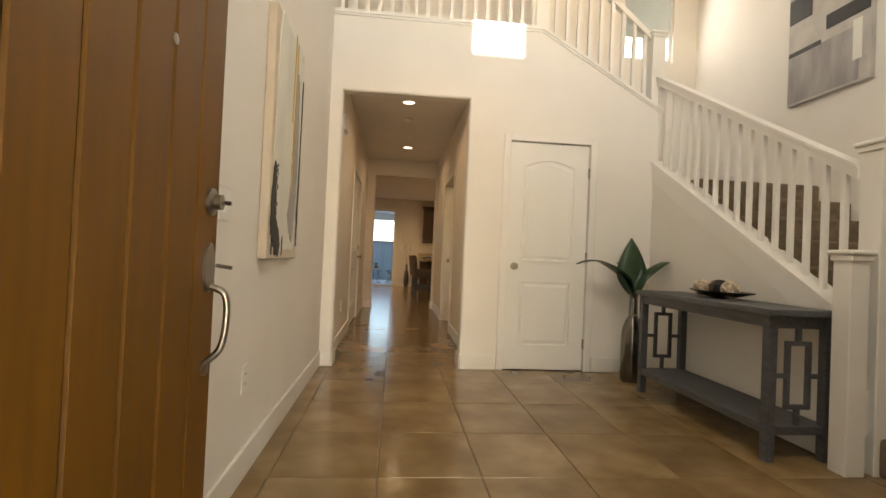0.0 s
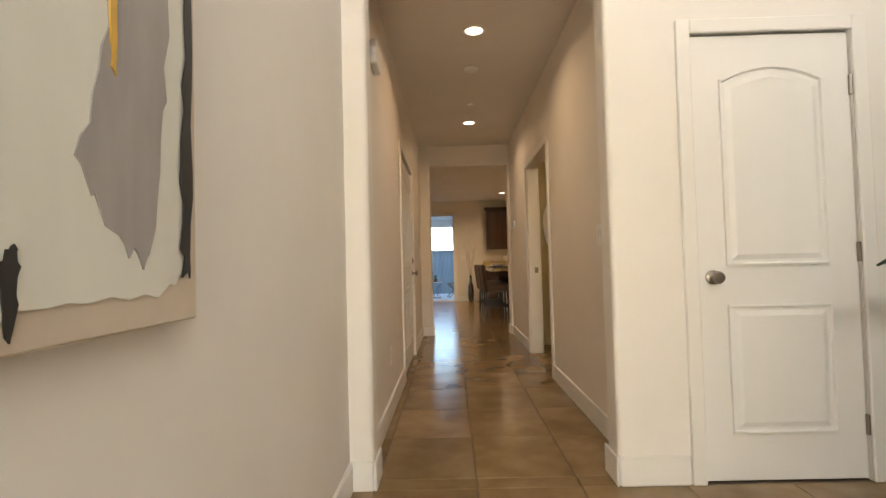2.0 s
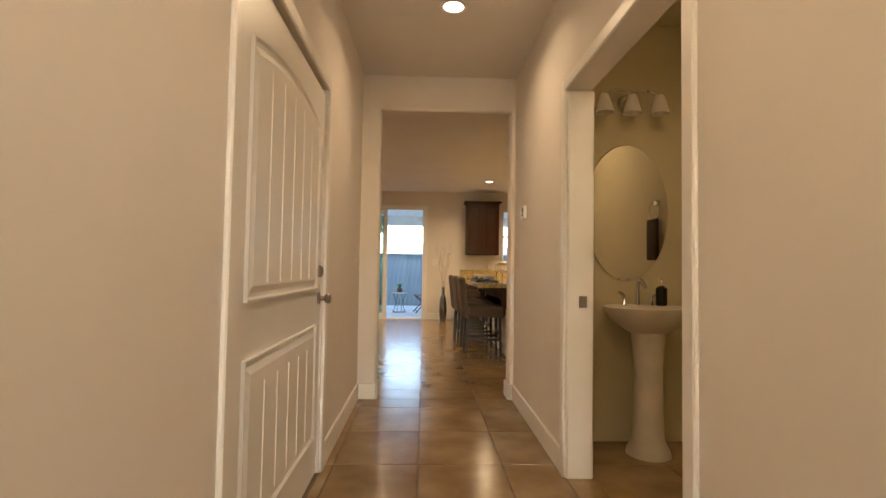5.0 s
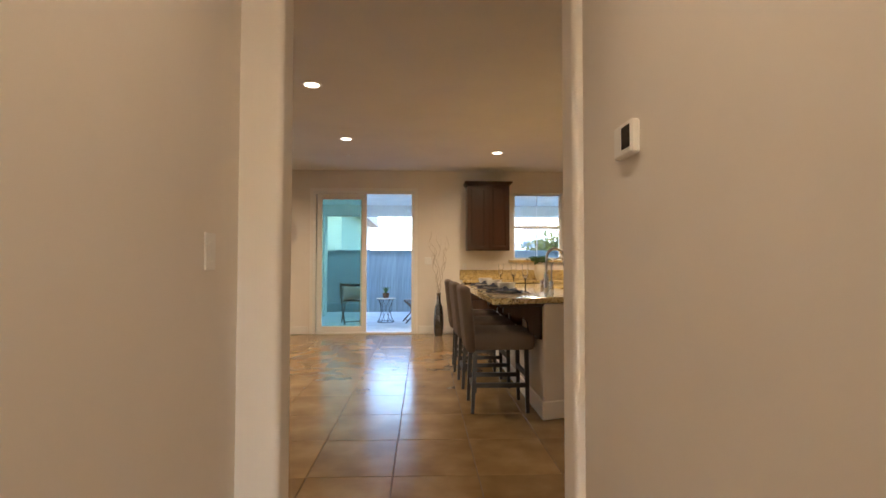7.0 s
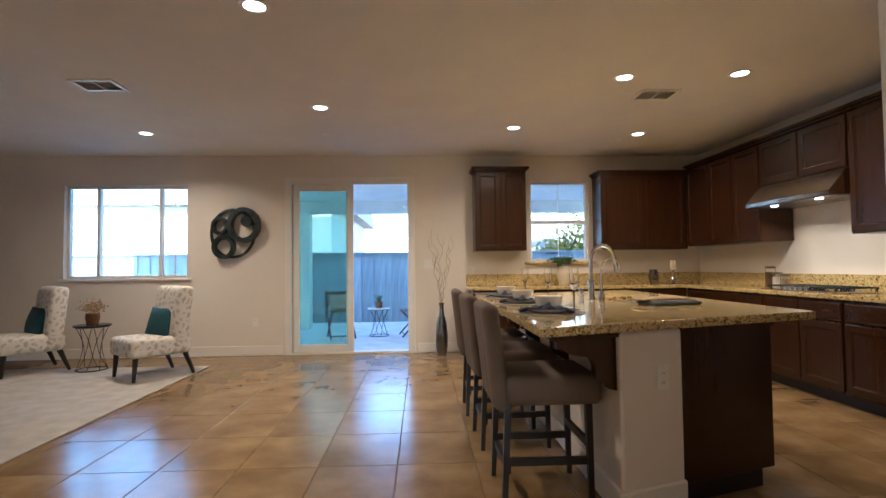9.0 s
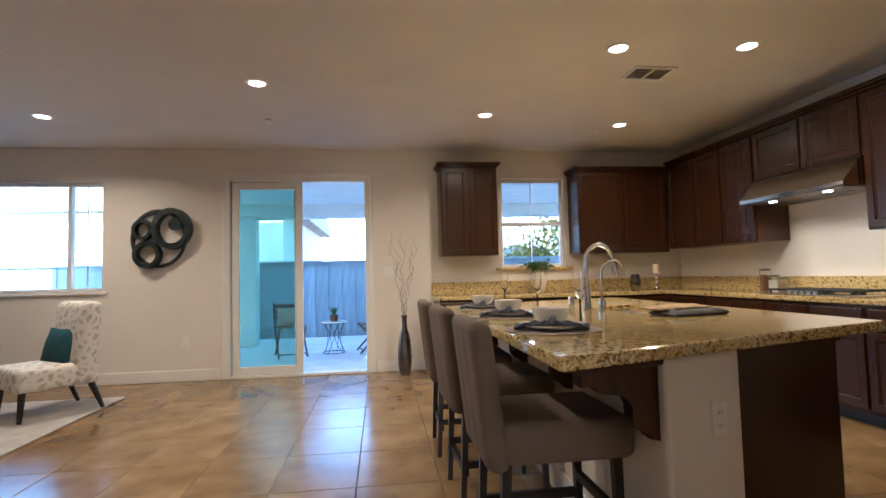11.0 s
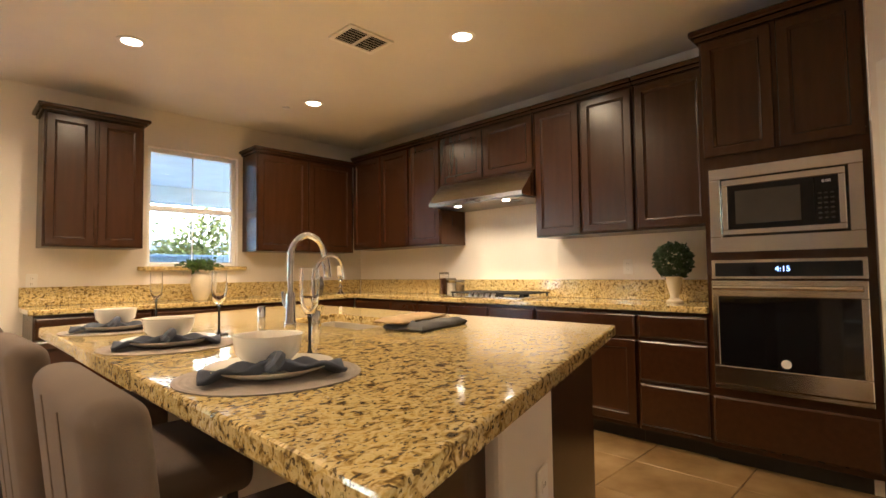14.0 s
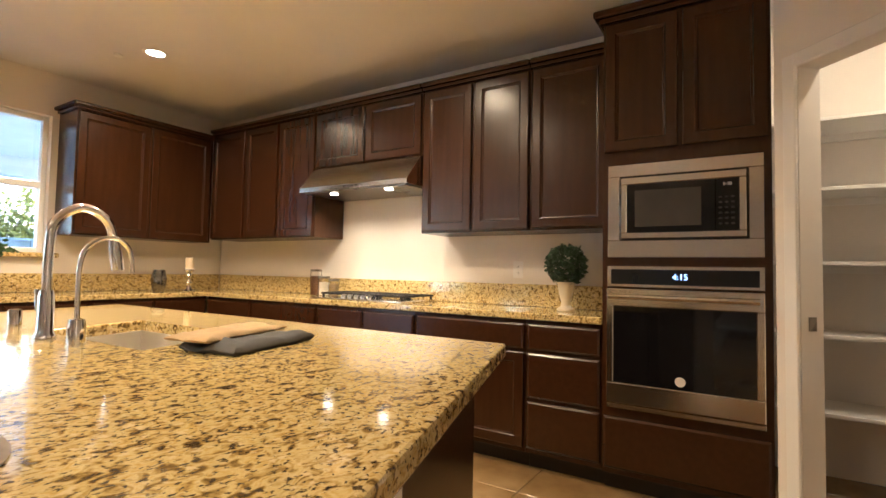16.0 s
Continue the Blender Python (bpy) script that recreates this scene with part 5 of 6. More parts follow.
# branch vase beside the glass door
bv = thing("branch_vase", "slim textured silver floor vase with bare twisted branches", "vase", pose(0.89, 15.12, 0))
part("bottle", lathe([(0, 0), (0.055, 0), (0.065, 0.05), (0.078, 0.22), (0.07, 0.40), (0.035, 0.55), (0.03, 0.66), (0.04, 0.70), (0.03, 0.70), (0.02, 0.6), (0, 0.5)], 24), M["silver"], bv, "", True)
rnd = random.Random(12)
for k in range(5):
    a = k * 1.3 + 0.3
    h = rnd.uniform(0.75, 1.15)
    pts = [(0, 0, 0.5), (0, 0, 0.66)]
    for j in range(1, 13):
        q = j / 12
        pts.append((math.cos(a) * 0.17 * q + (0.012 + 0.03 * q) * math.sin(17 * q + 2 * k), math.sin(a) * 0.10 * q + (0.012 + 0.03 * q) * math.cos(15 * q + 3 * k), 0.68 + q * h))
    stem = part("branch", tube(smooth_line(pts, 3), 0.008, 6, None, False, 0.35), M["branch"], bv, "", True)
    for j in (7, 10):
        p = Vector(pts[j])
        part("twig", tube(smooth_line([p, p + Vector((0.03 * math.cos(a + j), 0.02, 0.06)), p + Vector((0.025 * math.cos(a + j), 0.03, 0.15))], 3), 0.004, 5, None, False, 0.4), M["branch"], stem)
bmp = bmesh.new()
for k in range(22):
    for j in range(10):
        b = 2 * math.pi * (j + 0.5 * (k % 2)) / 10
        z = 0.06 + 0.021 * k
        rad = 0.065 + 0.013 * math.sin(math.pi * min(1, (z - 0.05) / 0.34)) if z < 0.4 else 0.07 - 0.035 * (z - 0.40) / 0.15
        bmesh.ops.create_icosphere(bmp, subdivisions=1, radius=0.009, matrix=Matrix.Translation((rad * math.cos(b), rad * math.sin(b), z)))
part("studs", bmp, M["silver"], bv, "hammered silver studs", True)

# ---- kitchen cabinets ----


def cab_front(bm_parent, u0, u1, v0, v1, m, kind="door"):
    """A raised-panel front in x and z of m, face at y = -0.02."""
    f = 0.055 if kind == "door" else 0.0
    bm = bmesh.new()
    if kind == "door":
        lv = [(0.0, 0.0), (0.0, -0.018), (0.004, -0.021), (f, -0.021), (f + 0.006, -0.015), (f + 0.014, -0.013), (f + 0.016, -0.010), (f + 0.03, -0.010)]
    else:
        lv = [(0.0, 0.0), (0.0, -0.014), (0.012, -0.021), (0.02, -0.021)]
    rings = [[bm.verts.new((a, y, c)) for a, c in ((u0 + d, v0 + d), (u1 - d, v0 + d), (u1 - d, v1 - d), (u0 + d, v1 - d))] for d, y in lv]
    for p, q in zip(rings, rings[1:]):
        for e in range(4):
            bm.faces.new((p[e], p[(e + 1) % 4], q[(e + 1) % 4], q[e]))
    bm.faces.new(rings[-1])
    part("door" if kind == "door" else "drawer_front", bm, M["wood" if kind == "door" else "wood_h"], bm_parent)


def cabinet(name, label, m, width, depth, z0, z1, fronts, toe=0.0, crown=0.0, group="kitchen cabinets", ends=(0, 0)):
    """A cabinet with its face in the plane y = 0 of m, body behind it."""
    t = thing(name, label, "cabinet", m, group)
    part("body", box(0, width, 0, depth, z0 + toe, z1, 0.001), M["wood"], t)
    if toe:
        part("plinth", box(0, width, 0.07, depth, 0, toe), M["black_wood"], t, "dark recessed plinth")
    for u0, u1, v0, v1, kind in fronts:
        cab_front(t, u0, u1, v0, v1, m, kind)
    if crown:
        bm = bmesh.new()
        a, b = ends
        add_box(bm, -0.02 * a, width + 0.02 * b, -0.03, depth, z1, z1 + crown * 0.4, 0.004)
        add_box(bm, -0.045 * a, width + 0.045 * b, -0.055, depth, z1 + crown * 0.4, z1 + crown, 0.008)
        part("crown", bm, M["wood_h"], t)
    return t


def doors(width, n, z0, z1, g=0.012):
    w = width / n
    return [(k * w + g, (k + 1) * w - g, z0 + g, z1 - g, "door") for k in range(n)]


UZ0, UZ1 = 1.42, 2.46
BY = BACK - 0.33  # upper fronts on the back wall
UX = RX - 0.35  # upper fronts on the cooktop wall
TX = 4.05  # tall and base fronts
cabinet("upper_cabinet", "dark espresso double-door upper cabinet on the back wall", pose(1.35, BY, 0), 0.69, 0.328, UZ0 - 0.03, UZ1, doors(0.69, 2, UZ0 - 0.03, UZ1), 0, 0.055, ends=(1, 1))
cabinet("upper_cabinet", "dark espresso double-door upper corner cabinet", pose(3.06, BY, 0), UX - 3.06, 0.328, UZ0 - 0.03, UZ1 - 0.05, doors(UX - 3.06 - 0.02, 2, UZ0 - 0.03, UZ1 - 0.05), 0, 0.055, ends=(1, 0))


def upper_right(y1, y0, n, z0, label, ends=(0, 0)):
    w = y1 - y0
    cabinet("upper_cabinet", label, pose(UX, y1, 0, 0, 0, -90), w, 0.348, z0, UZ1, doors(w, n, z0, UZ1), 0, 0.055, ends=ends)


upper_right(BY - 0.024, 14.5, 1, UZ0, "dark espresso single-door upper cabinet")
upper_right(14.498, 13.56, 2, UZ0, "dark espresso double-door upper cabinet")
upper_right(13.558, 12.46, 2, 1.99, "short dark espresso cabinet above the cooker hood")
upper_right(12.458, 11.62, 2, UZ0, "dark espresso double-door upper cabinet")
upper_right(11.618, 11.12, 1, UZ0, "dark espresso single-door upper cabinet")

# tall oven cabinet
TY1, TY0 = 11.115, 10.34
tw = TY1 - TY0
tall = cabinet("oven_cabinet", "tall dark espresso cabinet housing microwave and oven", pose(TX, TY1, 0, 0, 0, -90), tw, RX - TX - 0.002, 0, 2.53, doors(tw, 2, 1.80, 2.53) + [(0.012, tw - 0.012, 0.13, 0.40, "drawer")], 0.1, 0.07, ends=(1, 0))


def on_tall(name, label, category):
    return thing(name, label, category, pose(TX - 0.001, TY1, 0, 0, 0, -90))


ow = 0.71
o0 = (tw - ow) / 2
mw = on_tall("microwave", "built-in stainless steel microwave with black glass door", "microwave")
bm = bmesh.new()
for p in ((o0, o0 + ow, 1.24, 1.33), (o0, o0 + ow, 1.67, 1.735), (o0, o0 + 0.06, 1.33, 1.67), (o0 + ow - 0.06, o0 + ow, 1.33, 1.67)):
    add_box(bm, p[0], p[1], -0.022, 0, p[2], p[3], 0.003)
part("trim_kit", bm, M["steel"], mw)
part("gap", box(o0 + 0.06, o0 + ow - 0.06, -0.008, 0, 1.33, 1.67), M["black"], mw)
bm = bmesh.new()
i0, i1 = o0 + 0.07, o0 + ow - 0.07
for p in ((i0, i1, 1.34, 1.37), (i0, i1, 1.625, 1.66), (i0, i0 + 0.03, 1.37, 1.625), (i1 - 0.03, i1, 1.37, 1.625)):
    add_box(bm, p[0], p[1], -0.034, -0.008, p[2], p[3], 0.003)
part("door_frame", bm, M["steel"], mw)
part("door_glass", box(i0 + 0.03, i1 - 0.13, -0.030, -0.008, 1.37, 1.625), M["black_glass"], mw, "glossy black glass door")
part("inner_window", box(i0 + 0.07, i1 - 0.19, -0.0315, -0.029, 1.40, 1.59), M["vent_dark"], mw, "dark mesh window")
cp = part("control_panel", box(i1 - 0.127, i1 - 0.03, -0.030, -0.008, 1.37, 1.625), M["black_glass"], mw, "black touch control panel")
for r in range(6):
    for c in range(3):
        part("key", box(i1 - 0.115 + 0.026 * c, i1 - 0.1 + 0.026 * c, -0.0308, -0.0298, 1.40 + 0.026 * r, 1.408 + 0.026 * r), M["vent_dark"], cp)

ov = on_tall("oven", "built-in stainless steel wall oven with black glass door", "oven")
bm = bmesh.new()
part("control_panel", box(o0, o0 + ow, -0.024, 0, 1.085, 1.195, 0.003), M["steel"], ov)
part("control_glass", box(o0 + 0.02, o0 + ow - 0.02, -0.027, -0.02, 1.10, 1.178), M["black_glass"], ov, "black glass control strip")
add_box(bm, o0, o0 + ow, -0.04, 0, 0.985, 1.075, 0.004)
od = part("oven_door", bm, M["steel"], ov)
for p in ((o0, o0 + ow, 0.48, 0.584), (o0, o0 + 0.034, 0.585, 0.984), (o0 + ow - 0.034, o0 + ow, 0.585, 0.984)):
    part("door_rail", box(p[0], p[1], -0.04, 0, p[2], p[3], 0.004), M["steel"], od)
part("door_glass", box(o0 + 0.035, o0 + ow - 0.035, -0.036, -0.004, 0.585, 0.985), M["black_glass"], od, "glossy black oven glass")
part("handle", tube([(o0 + 0.02, -0.075, 1.035), (o0 + ow - 0.02, -0.075, 1.035)], 0.014, 14), M["steel"], od, "round steel bar handle", True)
for u in (o0 + 0.05, o0 + ow - 0.05):
    part("handle_bracket", tube([(u, -0.038, 1.035), (u, -0.07, 1.035)], 0.01, 8), M["steel"], od)
part("badge", lathe([(0, 0), (0.024, 0), (0.024, 0.002), (0, 0.002)], 20), M["china"], od, "round pale sticker").matrix_local = pose(o0 + ow / 2, -0.0365, 0.625, 90, 0, 0)
part("vent_strip", box(o0, o0 + ow, -0.03, 0, 0.45, 0.472, 0.002), M["steel"], ov)


def text_on(word, size, m, parent, material, name="digits"):
    cu = bpy.data.curves.new(name, "FONT")
    cu.body, cu.size, cu.extrude, cu.align_x, cu.align_y = word, size, 0.0004, "CENTER", "CENTER"
    tmp = bpy.data.objects.new(name, cu)
    scene.collection.objects.link(tmp)
    me = bpy.data.meshes.new_from_object(tmp.evaluated_get(bpy.context.evaluated_depsgraph_get()))
    bpy.data.objects.remove(tmp)
    me.materials.clear()
    me.materials.append(material)
    ob = new(name, me)
    ob.parent = parent
    ob.matrix_local = m
    return tagged(ob, "small lit clock digits")


text_on("4:15", 0.042, pose(o0 + ow / 2, -0.0285, 1.14, 90, 0, 0), ov, M["screen"])
text_on("8:08", 0.022, pose(i1 - 0.078, -0.0315, 1.595, 90, 0, 0), mw, M["china"])

# base cabinets on the cooktop wall
CT = 0.875


def base_right(y1, y0, fronts, label):
    w = y1 - y0
    fr = []
    for kind in fronts:
        if kind == "stack":
            fr += [(0.012, w - 0.012, 0.70, 0.85, "drawer"), (0.012, w - 0.012, 0.42, 0.68, "drawer"), (0.012, w - 0.012, 0.13, 0.40, "drawer")]
        elif kind == "one":
            fr += [(0.012, w - 0.012, 0.70, 0.85, "drawer"), (0.012, w - 0.012, 0.13, 0.68, "door")]
        elif kind == "two":
            fr += [(0.012, w / 2 - 0.006, 0.70, 0.85, "drawer"), (w / 2 + 0.006, w - 0.012, 0.70, 0.85, "drawer"), (0.012, w / 2 - 0.006, 0.13, 0.68, "door"), (w / 2 + 0.006, w - 0.012, 0.13, 0.68, "door")]
    cabinet("base_cabinet", label, pose(TX + 0.02, y1, 0, 0, 0, -90), w, RX - TX - 0.022, 0, CT, fr, 0.1)


base_right(11.56, 11.117, ["stack"], "dark espresso three-drawer base cabinet")
base_right(12.36, 11.562, ["one"], "dark espresso base cabinet with wide drawer over a door")
base_right(13.3, 12.362, ["two"], "dark espresso double-door base cabinet under the cooktop")
base_right(14.1, 13.302, ["two"], "dark espresso double-door base cabinet")
base_right(14.74, 14.102, ["one"], "dark espresso corner base cabinet")
FY = BACK - 0.6
for x0, x1 in ((1.28, 2.05), (2.052, 3.1), (3.102, TX + 0.02)):
    w = x1 - x0
    cabinet("base_cabinet", "dark espresso double-door base cabinet on the back wall", pose(x0, FY, 0), w, 0.598, 0, CT, [(0.012, w / 2 - 0.006, 0.70, 0.85, "drawer"), (w / 2 + 0.006, w - 0.012, 0.70, 0.85, "drawer"), (0.012, w / 2 - 0.006, 0.13, 0.68, "door"), (w / 2 + 0.006, w - 0.012, 0.13, 0.68, "door")], 0.1)
ct = thing("worktop", "polished brown and cream granite worktop with low splashback", "worktop")
part("slab", box(1.25, RX - 0.002, FY - 0.03, BACK - 0.002, CT, 0.915, 0.006, 2), M["granite"], ct)
part("slab", box(TX - 0.012, RX - 0.002, 11.118, FY - 0.032, CT, 0.915, 0.006, 2), M["granite"], ct)
part("splashback", box(1.25, RX - 0.024, BACK - 0.022, BACK - 0.002, 0.916, 1.07, 0.003), M["granite"], ct)
part("splashback", box(RX - 0.022, RX - 0.002, 11.118, BACK - 0.024, 0.916, 1.07, 0.003), M["granite"], ct)

# hood
HY1, HY0 = 13.55, 12.47
hood = thing("cooker_hood", "brushed stainless steel under-cabinet cooker hood with lit lamps", "cooker hood")
part("canopy", prism([(UX + 0.34, 1.985), (UX - 0.02, 1.985), (UX - 0.18, 1.80), (UX - 0.18, 1.765), (UX + 0.34, 1.765)], HY1 - HY0, pose(0, HY0, 0)), M["steel"], hood)
part("baffle", box(UX - 0.15, UX + 0.32, HY0 + 0.03, HY1 - 0.03, 1.757, 1.764), M["nickel"], hood, "steel filter panel")
for y in (12.72, 13.28):
    part("lamp_lens", lathe([(0, 0), (0.032, 0), (0.032, 0.006), (0, 0.006)], 18), M["bulb"], hood, "glowing lamp lens").matrix_local = pose(UX - 0.06, y, 1.75)
    lamp("hood_light", "AREA", pose(UX - 0.06, y, 1.745), 0.3, (1.0, 0.76, 0.48), 0.05, None, 140)
for k in range(4):
    part("button", box(UX - 0.184, UX - 0.179, 12.93 + 0.04 * k, 12.95 + 0.04 * k, 1.778, 1.79), M["black"], hood)

# cooktop
ck = thing("cooktop", "stainless steel gas cooktop with black cast iron grates", "cooktop", pose(4.33, 12.95, 0.916))
part("tray", box(-0.24, 0.24, -0.44, 0.44, 0, 0.014, 0.004), M["steel"], ck)
for y in (-0.28, 0.0, 0.28):
    bm = bmesh.new()
    for x in (-0.17, -0.03, 0.2):
        add_box(bm, x, x + 0.014, y - 0.135, y + 0.135, 0.035, 0.05, 0.003)
    for v in (-0.13, -0.045, 0.045, 0.12):
        add_box(bm, -0.17, 0.214, y + v, y + v + 0.012, 0.037, 0.051, 0.003)
    for x in (-0.165, 0.2):
        for v in (-0.12, 0.11):
            add_box(bm, x, x + 0.014, y + v, y + v + 0.014, 0.012, 0.037)
    part("grate", bm, M["iron"], ck, "black cast iron grate")
    part("burner", lathe([(0, 0.03), (0.035, 0.03), (0.045, 0.02), (0.045, 0.013), (0, 0.013)], 18), M["black"], ck, "", True).location = (0.03, y, 0)
for k in range(5):
    part("knob", lathe([(0, 0.045), (0.020, 0.045), (0.023, 0.04), (0.024, 0.014), (0, 0.014)], 16), M["chrome"], ck, "chrome control knob", True).location = (-0.208, -0.13 + 0.065 * k, 0)

# ---- island ----
IX0, IX1, IY0, IY1 = 1.13, 2.80, 10.57, 13.12
SX0, SX2, SY0, SY2 = 2.02, 2.42, 11.56, 12.22  # sink opening
isl = thing("island", "kitchen island of dark espresso wood with white half wall", "kitchen island")
part("half_wall", box(1.54, 1.90, 10.60, 13.05, 0, 0.868, 0.02, 3), M["wall"], isl, "white painted half wall")
part("base_trim", box(1.524, 1.903, 10.584, 13.066, 0, 0.135, 0.006), M["trim"], isl, "white painted baseboard")
for p in ((1.905, 2.50, 10.62, SY0 - 0.03, 0.1, 0.868), (1.905, 2.50, SY2 + 0.03, 13.05, 0.1, 0.868), (1.905, 2.50, SY0 - 0.03, SY2 + 0.03, 0.1, 0.68), (1.905, SX0 - 0.02, SY0 - 0.03, SY2 + 0.03, 0.68, 0.868), (SX2 + 0.02, 2.50, SY0 - 0.03, SY2 + 0.03, 0.68, 0.868)):
    part("carcass_panel", box(*p), M["wood"], isl)
part("plinth", box(1.905, 2.43, 10.64, 13.03, 0, 0.1), M["black_wood"], isl)
part("rail", box(1.20, 2.52, 10.61, SY0 - 0.05, 0.845, 0.8695, 0.002), M["wood_h"], isl)
part("rail", box(1.20, 1.90, SY0 - 0.05, 13.06, 0.845, 0.8695, 0.002), M["wood_h"], isl)
for k in range(4):
    y0 = 10.68 + k * 0.58
    part("door", box(2.50, 2.52, y0 + 0.01, y0 + 0.57, 0.13, 0.84, 0.004), M["wood"], isl)
curve = smooth_line([(-0.31, 0, 0.80), (-0.27, 0, 0.797), (-0.24, 0, 0.775), (-0.20, 0, 0.765), (-0.15, 0, 0.755), (-0.115, 0, 0.72), (-0.11, 0, 0.67), (-0.085, 0, 0.635), (-0.04, 0, 0.615)], 3)
for y in (10.64, 11.40, 12.15, 12.95):
    bracket = [(0.0, 0.845), (-0.31, 0.845)] + [(p.x, p.z) for p in curve] + [(-0.04, 0.60), (0.0, 0.59)]
    part("corbel", prism(bracket, 0.065, pose(1.539, y, 0)), M["wood"], isl, "carved dark wood bracket")
tp = thing("island_worktop", "thick polished brown and cream granite island top", "worktop")
bm = bmesh.new()
add_box(bm, IX0, IX1, IY0, SY0, 0.87, 0.915, 0.008, None, 2)
add_box(bm, IX0, IX1, SY2, IY1, 0.87, 0.915, 0.008, None, 2)
add_box(bm, IX0, SX0, SY0 - 0.02, SY2 + 0.02, 0.8705, 0.9147)
add_box(bm, SX2, IX1, SY0 - 0.02, SY2 + 0.02, 0.8705, 0.9147)
part("slab", bm, M["granite"], tp)
sk = thing("sink", "undermounted brushed stainless steel kitchen sink", "sink")
bm = bmesh.new()
for p in ((SX0 - 0.01, SX0 + 0.004, SY0 - 0.01, SY2 + 0.01, 0.70, 0.872), (SX2 - 0.004, SX2 + 0.01, SY0 - 0.01, SY2 + 0.01, 0.70, 0.872), (SX0, SX2, SY0 - 0.01, SY0 + 0.004, 0.70, 0.872), (SX0, SX2, SY2 - 0.004, SY2 + 0.01, 0.70, 0.872), (SX0 - 0.01, SX2 + 0.01, SY0 - 0.01, SY2 + 0.01, 0.69, 0.70)):
    add_box(bm, *p)
part("bowl", bm, M["sink_steel"], sk)
part("drain", lathe([(0, 0.704), (0.04, 0.704), (0.045, 0.70), (0, 0.70)], 18), M["chrome"], sk).location = (2.22, 12.22, 0)

# island, top and sink sheared so their ends fit the camera's view
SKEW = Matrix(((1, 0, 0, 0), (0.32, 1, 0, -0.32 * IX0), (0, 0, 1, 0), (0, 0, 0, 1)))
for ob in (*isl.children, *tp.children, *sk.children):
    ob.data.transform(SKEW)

fa = thing("tap", "tall polished chrome gooseneck kitchen tap", "tap", pose(1.955, 12.29, 0.915))
part("base", lathe([(0, 0), (0.03, 0), (0.03, 0.01), (0.024, 0.02), (0.022, 0.13), (0.018, 0.15), (0, 0.15)], 20), M["chrome"], fa, "", True)
part("spout", tube(smooth_line([(0, 0, 0.12), (0, 0, 0.28), (0.015, 0, 0.37), (0.085, 0, 0.42), (0.16, 0, 0.385), (0.19, 0, 0.30)], 8), 0.0145, 14), M["chrome"], fa, "", True)
part("spray_head", lathe([(0, 0), (0.019, 0.0), (0.021, 0.06), (0.016, 0.11), (0, 0.11)], 16), M["chrome"], fa, "", True).matrix_local = pose(0.202, 0, 0.215, 0, -9, 0)
part("lever", tube(smooth_line([(0, 0.02, 0.07), (0, 0.06, 0.09), (0, 0.075, 0.15)], 4), 0.009, 10, None, False, 0.8), M["chrome"], fa, "", True)
wf = thing("water_tap", "small chrome drinking water tap", "tap", pose(1.95, 12.06, 0.915))
part("base", lathe([(0, 0), (0.024, 0), (0.024, 0.05), (0.02, 0.075), (0, 0.08)], 18), M["chrome"], wf, "", True)
part("spout", tube(smooth_line([(0, 0, 0.07), (0, 0, 0.22), (0.02, 0, 0.285), (0.08, 0, 0.315), (0.13, 0, 0.285), (0.145, 0, 0.21)], 7), 0.007, 10), M["chrome"], wf, "", True)
single("soap_button", lathe([(0, 0), (0.022, 0), (0.022, 0.06), (0.018, 0.066), (0, 0.066)], 18), M["chrome"], "short chrome air switch on the worktop", "tap", smooth=True, m=pose(2.0, 12.68, 0.915))


def bar_stool(m):
    t = thing("bar_stool", "taupe linen counter stool with high back and black legs", "bar stool", m, "counter stools at the island")
    part("seat", box(-0.22, 0.27, -0.225, 0.225, 0.49, 0.64, 0.04, 4), M["stool"], t, "", True)
    bm = box(-0.275, -0.19, -0.225, 0.225, 0.47, 1.0, 0.036, 5)
    for v in bm.verts:
        v.co.x -= 0.11 * (v.co.z - 0.50)
        v.co.z -= 0.010 * (v.co.y / 0.225) ** 2 if v.co.z > 0.8 else 0
    back = part("backrest", bm, M["stool"], t, "", True)
    for y in (-0.075, 0.075):
        part("seam", tube([(-0.2760, y, 0.51), (-0.3255, y, 0.96)], 0.003, 6), M["stool"], back, "stitched seam down the back")
    for x in (-0.2, 0.2):
        for y in (-0.19, 0.19):
            part("leg", tube([(x, y, 0.51), (x * (1.12 if x < 0 else 1.05), y, 0)], 0.024, 4, None, False, 0.75), M["black_wood"], t)
    for y in (-0.19, 0.19):
        part("stretcher", box(-0.2, 0.2, y - 0.012, y + 0.012, 0.2, 0.235), M["black_wood"], t)
    part("footrest", box(0.188, 0.212, -0.19, 0.19, 0.28, 0.315), M["black_wood"], t)
    part("stretcher", box(-0.215, -0.19, -0.19, 0.19, 0.16, 0.195), M["black_wood"], t)
    return t


st = bar_stool(pose(1.245, 11.10, 0))
copy_thing(st, pose(1.225, 11.87, 0, 0, 0, 2))
copy_thing(st, pose(1.205, 12.60, 0, 0, 0, -1))


